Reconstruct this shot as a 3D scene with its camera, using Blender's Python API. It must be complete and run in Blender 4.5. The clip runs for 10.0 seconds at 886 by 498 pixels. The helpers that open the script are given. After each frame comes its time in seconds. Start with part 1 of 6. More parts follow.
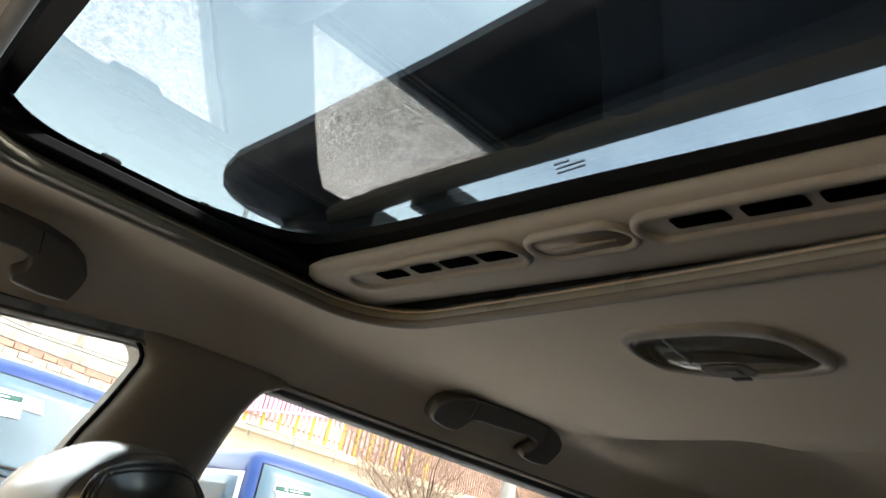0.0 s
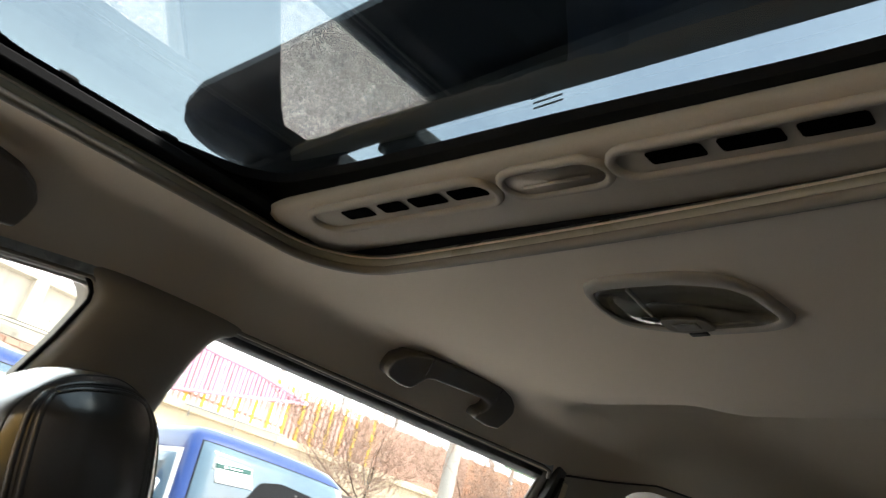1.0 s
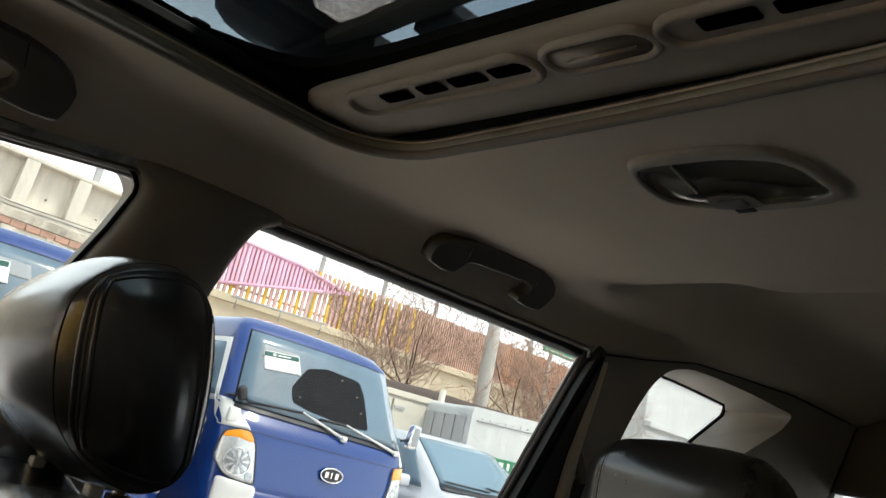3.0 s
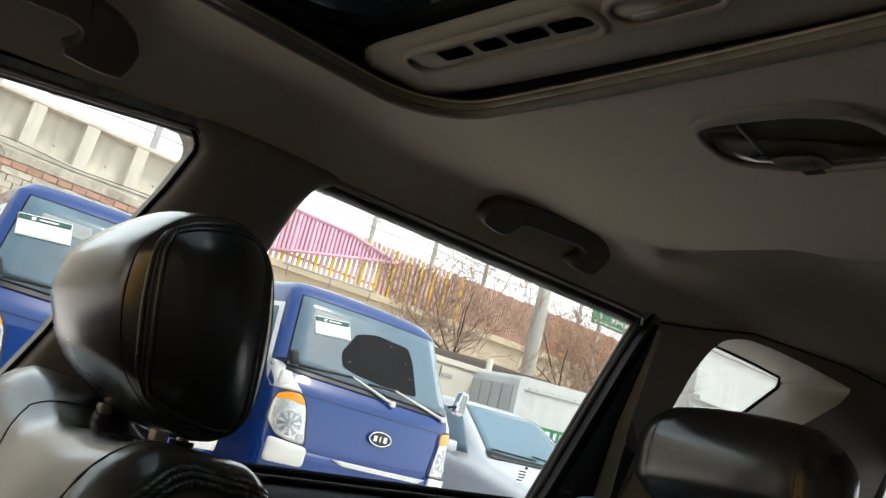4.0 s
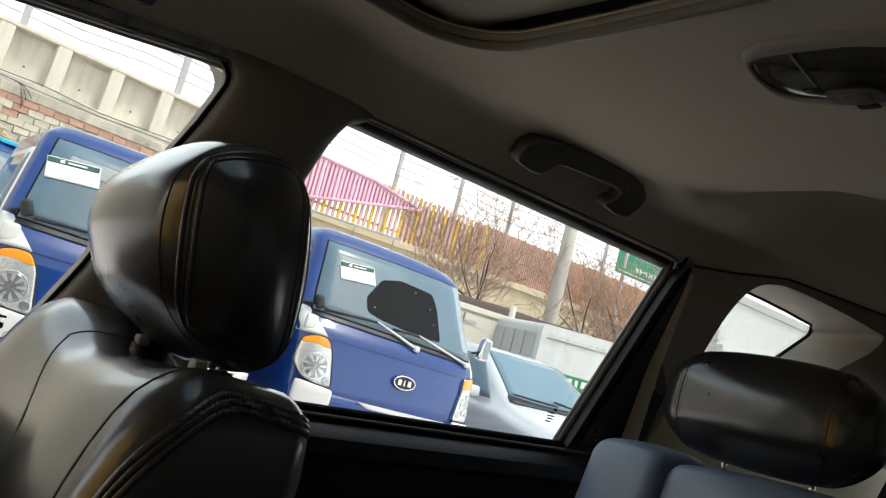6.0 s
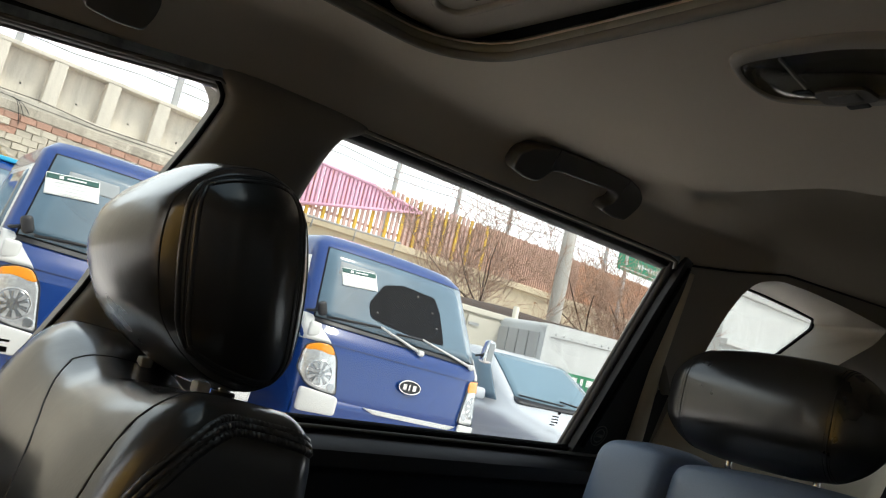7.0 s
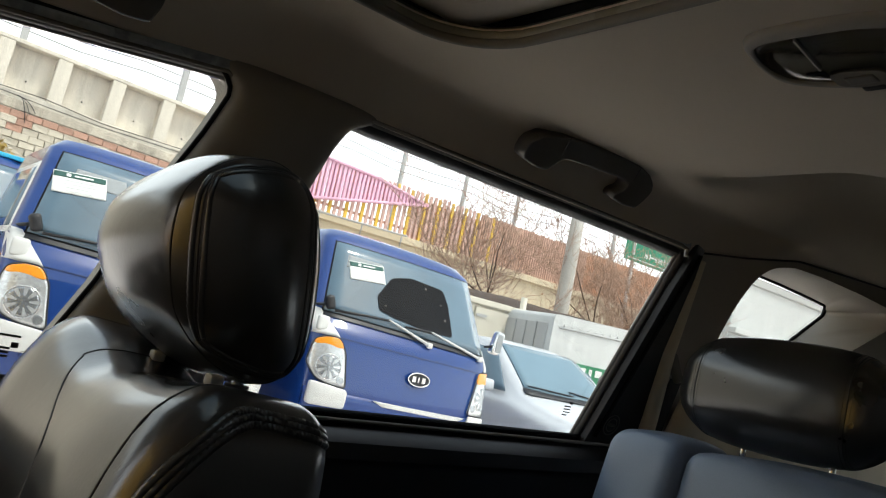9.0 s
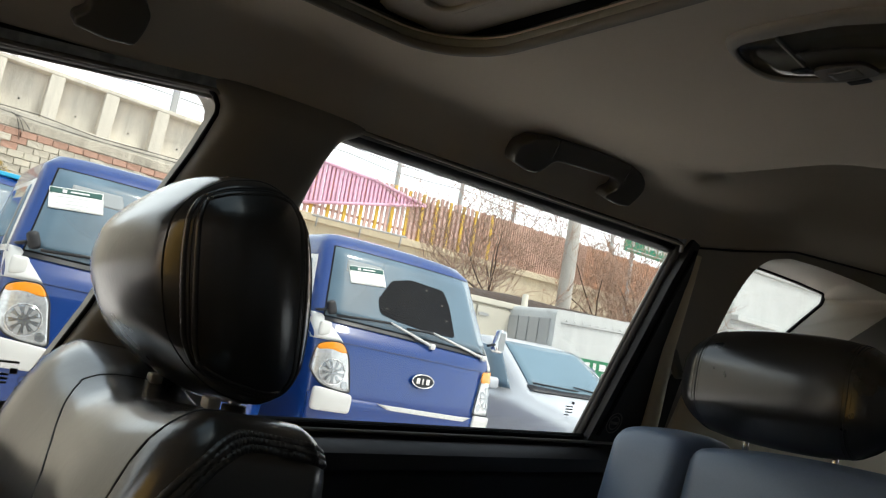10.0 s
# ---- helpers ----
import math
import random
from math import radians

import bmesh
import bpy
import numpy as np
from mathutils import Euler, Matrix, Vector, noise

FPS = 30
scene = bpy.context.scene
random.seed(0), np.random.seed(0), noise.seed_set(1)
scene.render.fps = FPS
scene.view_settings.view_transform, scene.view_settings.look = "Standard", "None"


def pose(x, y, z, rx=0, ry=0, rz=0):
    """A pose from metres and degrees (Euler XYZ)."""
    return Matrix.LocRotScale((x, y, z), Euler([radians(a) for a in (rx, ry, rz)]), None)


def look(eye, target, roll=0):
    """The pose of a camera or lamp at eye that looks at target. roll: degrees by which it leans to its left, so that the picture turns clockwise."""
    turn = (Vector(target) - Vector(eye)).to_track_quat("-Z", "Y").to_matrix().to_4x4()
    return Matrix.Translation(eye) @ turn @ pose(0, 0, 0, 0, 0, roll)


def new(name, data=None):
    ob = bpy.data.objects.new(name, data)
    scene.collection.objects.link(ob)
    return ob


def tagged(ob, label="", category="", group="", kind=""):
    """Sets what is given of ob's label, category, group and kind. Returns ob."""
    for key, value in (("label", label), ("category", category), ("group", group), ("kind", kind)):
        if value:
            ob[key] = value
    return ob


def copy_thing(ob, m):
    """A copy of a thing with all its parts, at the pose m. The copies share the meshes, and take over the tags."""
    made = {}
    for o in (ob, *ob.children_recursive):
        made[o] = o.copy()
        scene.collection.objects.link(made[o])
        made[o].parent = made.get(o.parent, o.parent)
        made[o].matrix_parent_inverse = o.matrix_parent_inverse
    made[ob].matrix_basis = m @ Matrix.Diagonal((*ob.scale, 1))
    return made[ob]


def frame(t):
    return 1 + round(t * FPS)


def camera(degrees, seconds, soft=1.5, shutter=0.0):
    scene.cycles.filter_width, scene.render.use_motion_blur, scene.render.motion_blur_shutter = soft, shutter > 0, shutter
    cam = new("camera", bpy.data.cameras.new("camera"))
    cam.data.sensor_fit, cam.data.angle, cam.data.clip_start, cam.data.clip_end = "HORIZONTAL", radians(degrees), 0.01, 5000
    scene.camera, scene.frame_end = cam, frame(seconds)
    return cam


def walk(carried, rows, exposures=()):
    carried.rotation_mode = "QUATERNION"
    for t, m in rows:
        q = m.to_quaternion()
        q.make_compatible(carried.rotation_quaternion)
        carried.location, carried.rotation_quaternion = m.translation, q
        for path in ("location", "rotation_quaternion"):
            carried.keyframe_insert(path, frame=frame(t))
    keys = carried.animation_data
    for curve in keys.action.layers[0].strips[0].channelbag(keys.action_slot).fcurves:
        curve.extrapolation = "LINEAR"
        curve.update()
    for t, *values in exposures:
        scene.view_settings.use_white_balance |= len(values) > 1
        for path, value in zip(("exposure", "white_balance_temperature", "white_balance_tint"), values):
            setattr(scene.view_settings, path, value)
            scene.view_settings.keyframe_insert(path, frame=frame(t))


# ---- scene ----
cam = camera(59.6, 10.0, soft=1.15, shutter=0.5)
EXPO_EARLY, EXPO_LATE = 1.97, 0.87
SKY_STRENGTH, SUN_STRENGTH = 0.135, 1.7
PATH = [
    (0, (-0.0157, -0.3900, 1.4057), (1.0995, 1.0686, 2.1987), 12.93),
    (0.5, (-0.0188, -0.4314, 1.3670), (1.0954, 1.0399, 2.1376), 13.51),
    (1, (-0.0008, -0.3633, 1.3617), (1.2151, 1.0107, 2.1577), 13.83),
    (1.5, (0.0030, -0.3426, 1.3590), (1.2562, 1.0049, 2.1425), 14.15),
    (2, (-0.0006, -0.3539, 1.3580), (1.2878, 1.0173, 2.0363), 13.28),
    (2.5, (0.0009, -0.3562, 1.3576), (1.2738, 1.0689, 1.9483), 12.64),
    (3.8, (-0.0040, -0.3530, 1.3463), (1.2177, 1.1724, 1.7711), 13.52),
    (4, (-0.0006, -0.3482, 1.3438), (1.1959, 1.2004, 1.7564), 13.96),
    (4.5, (-0.0038, -0.3431, 1.3365), (1.1844, 1.2305, 1.6714), 14.50),
    (5, (-0.0017, -0.3359, 1.3323), (1.1973, 1.2408, 1.6086), 14.69),
    (5.5, (0.0023, -0.3259, 1.3265), (1.1954, 1.2567, 1.5946), 15.01),
    (7, (-0.0015, -0.3347, 1.3406), (1.1861, 1.2510, 1.6151), 12.78),
    (7.5, (-0.0009, -0.3324, 1.3396), (1.1855, 1.2545, 1.6119), 12.43),
    (8, (-0.0035, -0.3328, 1.3382), (1.1807, 1.2559, 1.6098), 12.41),
    (8.5, (-0.0003, -0.3261, 1.3368), (1.1793, 1.2669, 1.6028), 12.39),
    (9, (-0.0009, -0.3263, 1.3373), (1.1784, 1.2692, 1.5894), 12.02),
    (9.5, (-0.0026, -0.3325, 1.3418), (1.1751, 1.2644, 1.5925), 11.42),
    (10, (0.0012, -0.3326, 1.3498), (1.1813, 1.2626, 1.5999), 9.71),
]
walk(cam, [(t, look(eye, target, roll)) for t, eye, target, roll in PATH],
     exposures=[(0.0, EXPO_EARLY), (1.5, EXPO_EARLY), (2.0, 1.60), (2.5, 1.17), (3.6, EXPO_LATE), (10.0, EXPO_LATE)])

# ---- world and sun ----
world = bpy.data.worlds.new("sky")
scene.world = world
world.use_nodes = True
wn, wl = world.node_tree.nodes, world.node_tree.links
sky = wn.new("ShaderNodeTexSky")
sky.sky_type = "NISHITA"
sky.sun_disc = False
sky.sun_elevation, sky.sun_rotation = radians(62), radians(146)
sky.air_density, sky.dust_density = 1.0, 5.0
veil = wn.new("ShaderNodeMix")   # thin high cloud over the blue
veil.data_type = "RGBA"
drift, patch = wn.new("ShaderNodeTexNoise"), wn.new("ShaderNodeMapRange")   # uneven cloud
drift.inputs["Scale"].default_value, drift.inputs["Detail"].default_value = 2.2, 6
patch.inputs[1].default_value, patch.inputs[2].default_value = 0.35, 0.68
patch.inputs[3].default_value, patch.inputs[4].default_value = 0.30, 0.85
wl.new(drift.outputs[0], patch.inputs[0])
haze = wn.new("ShaderNodeMix")   # the cloud is whiter and denser towards the horizon
haze.data_type = "RGBA"
haze.inputs[6].default_value, haze.inputs[7].default_value = (6.2, 6.6, 6.9, 1), (11.1, 11.4, 11.6, 1)
aim, split, low = wn.new("ShaderNodeTexCoord"), wn.new("ShaderNodeSeparateXYZ"), wn.new("ShaderNodeMapRange")
low.interpolation_type = "SMOOTHSTEP"
low.inputs[1].default_value, low.inputs[2].default_value = 0.65, 0.05
low.inputs[3].default_value, low.inputs[4].default_value = 0.0, 1.0
wl.new(aim.outputs["Generated"], split.inputs[0])
wl.new(split.outputs[2], low.inputs[0])
wl.new(low.outputs[0], haze.inputs[0])
close, most = wn.new("ShaderNodeMapRange"), wn.new("ShaderNodeMath")   # no blue shows through near the horizon
close.inputs[1].default_value, close.inputs[2].default_value = 0.60, 0.38
close.inputs[3].default_value, close.inputs[4].default_value = 0.0, 0.95
wl.new(split.outputs[2], close.inputs[0])
most.operation = "MAXIMUM"
wl.new(patch.outputs[0], most.inputs[0])
wl.new(close.outputs[0], most.inputs[1])
wl.new(most.outputs[0], veil.inputs[0])
wl.new(haze.outputs[2], veil.inputs[7])
wl.new(sky.outputs[0], veil.inputs[6])
wl.new(veil.outputs[2], wn["Background"].inputs[0])
wn["Background"].inputs[1].default_value = SKY_STRENGTH

sun = new("sun", bpy.data.lights.new("sun", "SUN"))
sun.data.energy, sun.data.angle, sun.data.color = SUN_STRENGTH, radians(8), (1.0, 0.96, 0.90)
sun.matrix_world = look((2.2, -3.3, 7.5), (0, 0, 0))


# ---- materials ----
def mat(name, color, rough=0.6, metal=0.0, grain=60.0, vary=0.15, bump=0.1, blotch=3.0, coat=0.0, spec=0.5, per_piece=0.0, crease=0.0, streak=0.0):
    """A painted, cloth, stone or plastic surface: colour with fine grain and broad stains, and fine relief."""
    m = bpy.data.materials.new(name)
    m.use_nodes = True
    n, l = m.node_tree.nodes, m.node_tree.links
    b = n["Principled BSDF"]
    b.inputs["Metallic"].default_value = metal
    b.inputs["Coat Weight"].default_value = coat
    b.inputs["Coat Roughness"].default_value = 0.05
    b.inputs["Specular IOR Level"].default_value = spec
    tc = n.new("ShaderNodeTexCoord")
    fine, broad = n.new("ShaderNodeTexNoise"), n.new("ShaderNodeTexNoise")
    fine.inputs["Scale"].default_value, broad.inputs["Scale"].default_value = grain, blotch
    fine.inputs["Detail"].default_value, broad.inputs["Detail"].default_value = 4, 5
    for t in (fine, broad):
        l.new(tc.outputs["Object"], t.inputs["Vector"])
    add = n.new("ShaderNodeMath")
    add.operation = "ADD"
    l.new(fine.outputs[0], add.inputs[0])
    l.new(broad.outputs[0], add.inputs[1])
    last = add
    if per_piece:
        info, mul, more = n.new("ShaderNodeObjectInfo"), n.new("ShaderNodeMath"), n.new("ShaderNodeMath")
        mul.operation, more.operation = "MULTIPLY_ADD", "ADD"
        mul.inputs[1].default_value, mul.inputs[2].default_value = per_piece, -per_piece / 2
        l.new(info.outputs["Random"], mul.inputs[0])
        l.new(add.outputs[0], more.inputs[0])
        l.new(mul.outputs[0], more.inputs[1])
        last = more
    ramp = n.new("ShaderNodeMapRange")
    ramp.inputs[1].default_value, ramp.inputs[2].default_value = 0.5, 1.5
    ramp.inputs[3].default_value, ramp.inputs[4].default_value = 1 - vary, 1 + vary
    l.new(last.outputs[0], ramp.inputs[0])
    mix = n.new("ShaderNodeMix")
    mix.data_type, mix.blend_type = "RGBA", "MULTIPLY"
    mix.inputs[0].default_value = 1.0
    mix.inputs[6].default_value = (*color, 1)
    l.new(ramp.outputs[0], mix.inputs[7])
    if streak:   # rain marks that run down the face
        run, rain, wash, over = n.new("ShaderNodeMapping"), n.new("ShaderNodeTexNoise"), n.new("ShaderNodeMapRange"), n.new("ShaderNodeMix")
        run.inputs["Scale"].default_value = (7, 7, 0.6)
        rain.inputs["Scale"].default_value, rain.inputs["Detail"].default_value = 1.0, 5
        wash.inputs[1].default_value, wash.inputs[2].default_value = 0.35, 0.65
        wash.inputs[3].default_value, wash.inputs[4].default_value = 1 - streak, 1 + streak * 0.4
        over.data_type, over.blend_type = "RGBA", "MULTIPLY"
        over.inputs[0].default_value = 1.0
        l.new(tc.outputs["Object"], run.inputs["Vector"])
        l.new(run.outputs[0], rain.inputs["Vector"])
        l.new(rain.outputs[0], wash.inputs[0])
        l.new(mix.outputs[2], over.inputs[6])
        l.new(wash.outputs[0], over.inputs[7])
        mix = over
    l.new(mix.outputs[2], b.inputs["Base Color"])
    rr = n.new("ShaderNodeMapRange")
    rr.inputs[1].default_value, rr.inputs[2].default_value = 0.3, 0.7
    rr.inputs[3].default_value, rr.inputs[4].default_value = max(0.02, rough * 0.85), min(1, rough * 1.15)
    l.new(broad.outputs[0], rr.inputs[0])
    l.new(rr.outputs[0], b.inputs["Roughness"])
    if bump:
        bp = n.new("ShaderNodeBump")
        bp.inputs["Strength"].default_value = bump
        bp.inputs["Distance"].default_value = 0.3 / grain
        l.new(fine.outputs[0], bp.inputs["Height"])
        l.new(bp.outputs[0], b.inputs["Normal"])
        if crease:   # soft folds of a worn skin
            fold, soft = n.new("ShaderNodeTexNoise"), n.new("ShaderNodeBump")
            fold.inputs["Scale"].default_value, fold.inputs["Detail"].default_value, fold.inputs["Distortion"].default_value = 26, 3, 1.5
            l.new(tc.outputs["Object"], fold.inputs["Vector"])
            soft.inputs["Strength"].default_value, soft.inputs["Distance"].default_value = crease, 0.004
            l.new(fold.outputs[0], soft.inputs["Height"])
            l.new(soft.outputs[0], bp.inputs["Normal"])
    return m


def pane(name, tint, gloss=1.0, dust=0.0):
    """Thin glass: a tinted see-through sheet with a clear reflection that grows at grazing angles."""
    m = bpy.data.materials.new(name)
    m.use_nodes = True
    n, l = m.node_tree.nodes, m.node_tree.links
    n.remove(n["Principled BSDF"])
    see, shine, mix, fr = n.new("ShaderNodeBsdfTransparent"), n.new("ShaderNodeBsdfGlossy"), n.new("ShaderNodeMixShader"), n.new("ShaderNodeLayerWeight")
    see.inputs[0].default_value = (*tint, 1)
    shine.inputs["Roughness"].default_value = 0.01
    shine.inputs[0].default_value = (gloss, gloss, gloss, 1)
    power, scale = n.new("ShaderNodeMath"), n.new("ShaderNodeMath")
    power.operation, scale.operation = "POWER", "MULTIPLY_ADD"
    power.inputs[1].default_value = 3.5
    scale.inputs[1].default_value, scale.inputs[2].default_value = 0.85, 0.08
    fr.inputs[0].default_value = 0.5
    l.new(fr.outputs["Facing"], power.inputs[0])
    l.new(power.outputs[0], scale.inputs[0])
    l.new(scale.outputs[0], mix.inputs[0])
    l.new(see.outputs[0], mix.inputs[1])
    l.new(shine.outputs[0], mix.inputs[2])
    last = mix
    if dust:   # a thin uneven film of dust that scatters the daylight
        film, cover, spots, thin = n.new("ShaderNodeBsdfTranslucent"), n.new("ShaderNodeMixShader"), n.new("ShaderNodeTexNoise"), n.new("ShaderNodeMapRange")
        film.inputs[0].default_value = (0.8, 0.8, 0.78, 1)
        spots.inputs["Scale"].default_value, spots.inputs["Detail"].default_value = 14, 8
        thin.inputs[1].default_value, thin.inputs[2].default_value = 0.4, 0.75
        thin.inputs[3].default_value, thin.inputs[4].default_value = dust * 0.3, dust * 2.5
        where = n.new("ShaderNodeTexCoord")
        l.new(where.outputs["Object"], spots.inputs["Vector"])
        l.new(spots.outputs[0], thin.inputs[0])
        l.new(thin.outputs[0], cover.inputs[0])
        l.new(mix.outputs[0], cover.inputs[1])
        l.new(film.outputs[0], cover.inputs[2])
        last = cover
    l.new(last.outputs[0], n["Material Output"].inputs[0])
    return m


CLOTH = mat("headliner_cloth", (0.66, 0.58, 0.475), 0.95, grain=900, vary=0.06, bump=0.12, blotch=1.5, spec=0.2)
TRIM = mat("beige_plastic", (0.40, 0.365, 0.31), 0.6, grain=700, vary=0.05, bump=0.08, blotch=2)
BEIGE = mat("light_beige_plastic", (0.78, 0.69, 0.52), 0.6, grain=700, vary=0.05, bump=0.08, blotch=2)
STRIP_BEIGE = mat("olive_beige_strip", (0.29, 0.272, 0.208), 0.30, grain=400, vary=0.1, bump=0.05, blotch=12)
TRIM_MID = mat("taupe_plastic", (0.25, 0.228, 0.195), 0.65, grain=700, vary=0.06, bump=0.1, blotch=2)
TRIM_GREY = mat("grey_beige_plastic", (0.165, 0.15, 0.132), 0.6, grain=700, vary=0.05, bump=0.1, blotch=2)
HANDLE = mat("grey_plastic", (0.13, 0.121, 0.11), 0.42, grain=900, vary=0.06, bump=0.1)
SHADE = mat("shade_board", (0.44, 0.385, 0.31), 0.75, grain=500, vary=0.06, bump=0.1)
BLACK = mat("black_plastic", (0.014, 0.014, 0.016), 0.5, grain=500, vary=0.2, bump=0.1)
VOID = mat("slot_shadow", (0.003, 0.003, 0.003), 1.0, vary=0.1, bump=0.0, spec=0.0)
RUBBER = mat("black_rubber", (0.010, 0.010, 0.011), 0.75, grain=300, vary=0.25, bump=0.1, spec=0.2)
LEATHER = mat("black_leather", (0.017, 0.0165, 0.016), 0.30, grain=420, vary=0.15, bump=0.12, blotch=6, spec=0.6, crease=0.05)
LEATHER.node_tree.nodes["Principled BSDF"].inputs["Coat Weight"].default_value = 1.0
LEATHER.node_tree.nodes["Principled BSDF"].inputs["Coat Roughness"].default_value = 0.17
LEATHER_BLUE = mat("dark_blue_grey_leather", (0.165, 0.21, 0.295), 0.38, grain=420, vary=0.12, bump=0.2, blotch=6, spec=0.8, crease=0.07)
THREAD = mat("grey_thread", (0.022, 0.021, 0.02), 0.8, grain=800)
CHROME = mat("chrome", (0.8, 0.8, 0.8), 0.12, metal=1.0, vary=0.03, bump=0.0)
CARPET = mat("carpet", (0.05, 0.048, 0.045), 0.95, grain=500, vary=0.3, bump=0.5)
STRIP = mat("grey_weatherstrip", (0.33, 0.36, 0.38), 0.28, grain=90, vary=0.5, bump=0.05, blotch=25, spec=0.8)
DUSTY = mat("dusty_black_board", (0.022, 0.027, 0.032), 0.7, grain=180, vary=1.0, bump=0.2, blotch=70)
NAVY = mat("dark_navy_board", (0.005, 0.010, 0.020), 0.55, grain=200, vary=0.3, bump=0.05)
SILVER_BODY = mat("silver_paint", (0.56, 0.58, 0.61), 0.35, metal=0.1, vary=0.04, bump=0.0, coat=0.6)
OWN_BODY = mat("dark_car_paint", (0.05, 0.055, 0.06), 0.3, metal=0.2, vary=0.05, bump=0.0, coat=0.7)
BLUE = mat("blue_truck_paint", (0.006, 0.038, 0.185), 0.32, vary=0.10, bump=0.01, blotch=2.5, coat=1.0, spec=0.2)
BLUE_DARK = mat("dark_blue_paint", (0.012, 0.022, 0.075), 0.35, vary=0.15, bump=0.02, coat=0.5)
WHITE = mat("white_paint", (0.62, 0.62, 0.6), 0.4, vary=0.06, bump=0.03, coat=0.3)
PAPER = mat("paper", (0.82, 0.83, 0.8), 0.85, vary=0.03, bump=0.0)
PRINT = mat("grey_print", (0.48, 0.50, 0.51), 0.85, vary=0.1, bump=0.0)
PRINT_GREEN = mat("dark_green_print", (0.035, 0.10, 0.085), 0.8, vary=0.1, bump=0.0)
AMBER = mat("amber_lens", (0.85, 0.30, 0.02), 0.15, grain=200, vary=0.1, bump=0.2, coat=0.5)
LAMP_CLEAR = mat("lamp_lens", (0.60, 0.61, 0.61), 0.14, metal=0.5, grain=60, vary=0.6, bump=0.5, coat=0.8)
LAMP_DARK = mat("lamp_bowl", (0.38, 0.39, 0.40), 0.2, metal=0.8, grain=70, vary=0.5, bump=0.8, coat=0.6)
DARK_SEAT = mat("black_board", (0.006, 0.006, 0.007), 0.7, grain=60, vary=0.4, bump=0.1, spec=0.15)
CAB_GREY = mat("cab_lining", (0.30, 0.32, 0.33), 0.8, vary=0.15)
CONCRETE = mat("old_concrete", (0.62, 0.57, 0.485), 0.9, grain=25, vary=0.25, bump=0.2, blotch=0.9, streak=0.13)
COPING = mat("stained_concrete", (0.45, 0.405, 0.33), 0.9, grain=18, vary=0.4, bump=0.3, blotch=2.5, streak=0.25)
BLOCK = mat("stone_block", (0.46, 0.415, 0.335), 0.9, grain=14, vary=0.22, bump=0.4, blotch=4, per_piece=0.4)
BLOCK_RED = mat("red_stone_block", (0.38, 0.225, 0.165), 0.9, grain=14, vary=0.25, bump=0.4, blotch=4, per_piece=0.4)
MORTAR = mat("mortar_joint", (0.37, 0.33, 0.27), 0.95, grain=20, vary=0.3)
SUNBLOCK_WALL = mat("dark_wall", (0.13, 0.12, 0.11), 0.95, grain=20, vary=0.3)
OCHRE = mat("ochre_wall", (0.58, 0.49, 0.35), 0.85, grain=12, vary=0.14, bump=0.1, blotch=0.6, streak=0.1)
SLAT_PINK = mat("pale_pink_slat", (0.60, 0.40, 0.35), 0.6, vary=0.1, per_piece=0.2)
SLAT_YELLOW = mat("yellow_slat", (0.68, 0.44, 0.055), 0.6, vary=0.1, per_piece=0.2)
OCHRE_DEEP = mat("deep_ochre_render", (0.66, 0.41, 0.09), 0.85, grain=20, vary=0.2, bump=0.2, blotch=1.5)
SLAT_BROWN = mat("rust_brown_slat", (0.55, 0.35, 0.27), 0.65, vary=0.14, per_piece=0.3)
SLAT_ORANGE = mat("orange_brown_slat", (0.58, 0.31, 0.19), 0.65, vary=0.14, per_piece=0.3)
MAGENTA = mat("magenta_paint", (0.72, 0.42, 0.55), 0.5, vary=0.06)
BARK = mat("bark", (0.10, 0.065, 0.045), 0.9, grain=40, vary=0.3, bump=0.4)
TWIG = mat("red_brown_twig", (0.34, 0.225, 0.165), 0.9, grain=40, vary=0.3)
LEAF = mat("dry_leaf", (0.26, 0.11, 0.04), 0.8, vary=0.3)
SHRUB = mat("dry_shrub", (0.33, 0.23, 0.06), 0.9, vary=0.35)
POLE = mat("pole_concrete", (0.46, 0.44, 0.40), 0.85, grain=20, vary=0.14, bump=0.1)
WIRE = mat("wire_sheath", (0.16, 0.15, 0.14), 0.8, vary=0.1, bump=0.0)
STEEL = mat("galvanised_steel", (0.40, 0.40, 0.39), 0.65, metal=0.2, vary=0.12)
SIGN = mat("green_sign", (0.005, 0.19, 0.10), 0.5, vary=0.05, bump=0.0)
GREEN = mat("green_stripe", (0.01, 0.17, 0.07), 0.5, vary=0.05, bump=0.0)
RED = mat("red_stripe", (0.5, 0.04, 0.02), 0.5, vary=0.05, bump=0.0)
WEATHERED = mat("weathered_white_wall", (0.54, 0.55, 0.54), 0.8, grain=8, vary=0.14, bump=0.05, blotch=0.7, streak=0.1)
CREAM = mat("cream_paint", (0.58, 0.54, 0.45), 0.5, vary=0.1, bump=0.05, blotch=1.5, streak=0.06)
CYAN = mat("cyan_board", (0.03, 0.40, 0.62), 0.5, vary=0.08)
ASPHALT = mat("yard_gravel", (0.64, 0.585, 0.55), 0.9, grain=60, vary=1.1, bump=0.5, blotch=38)
BROWN_EARTH = mat("brown_tarp", (0.07, 0.05, 0.04), 0.9, grain=15, vary=0.4, bump=0.3)
WINDOW_GLASS = pane("window_glass", (0.93, 0.96, 0.95))
SUNROOF_GLASS = pane("tinted_glass", (0.50, 0.56, 0.575), dust=0.003)
REAR_PANE = pane("rear_glass", (0.70, 0.72, 0.72))
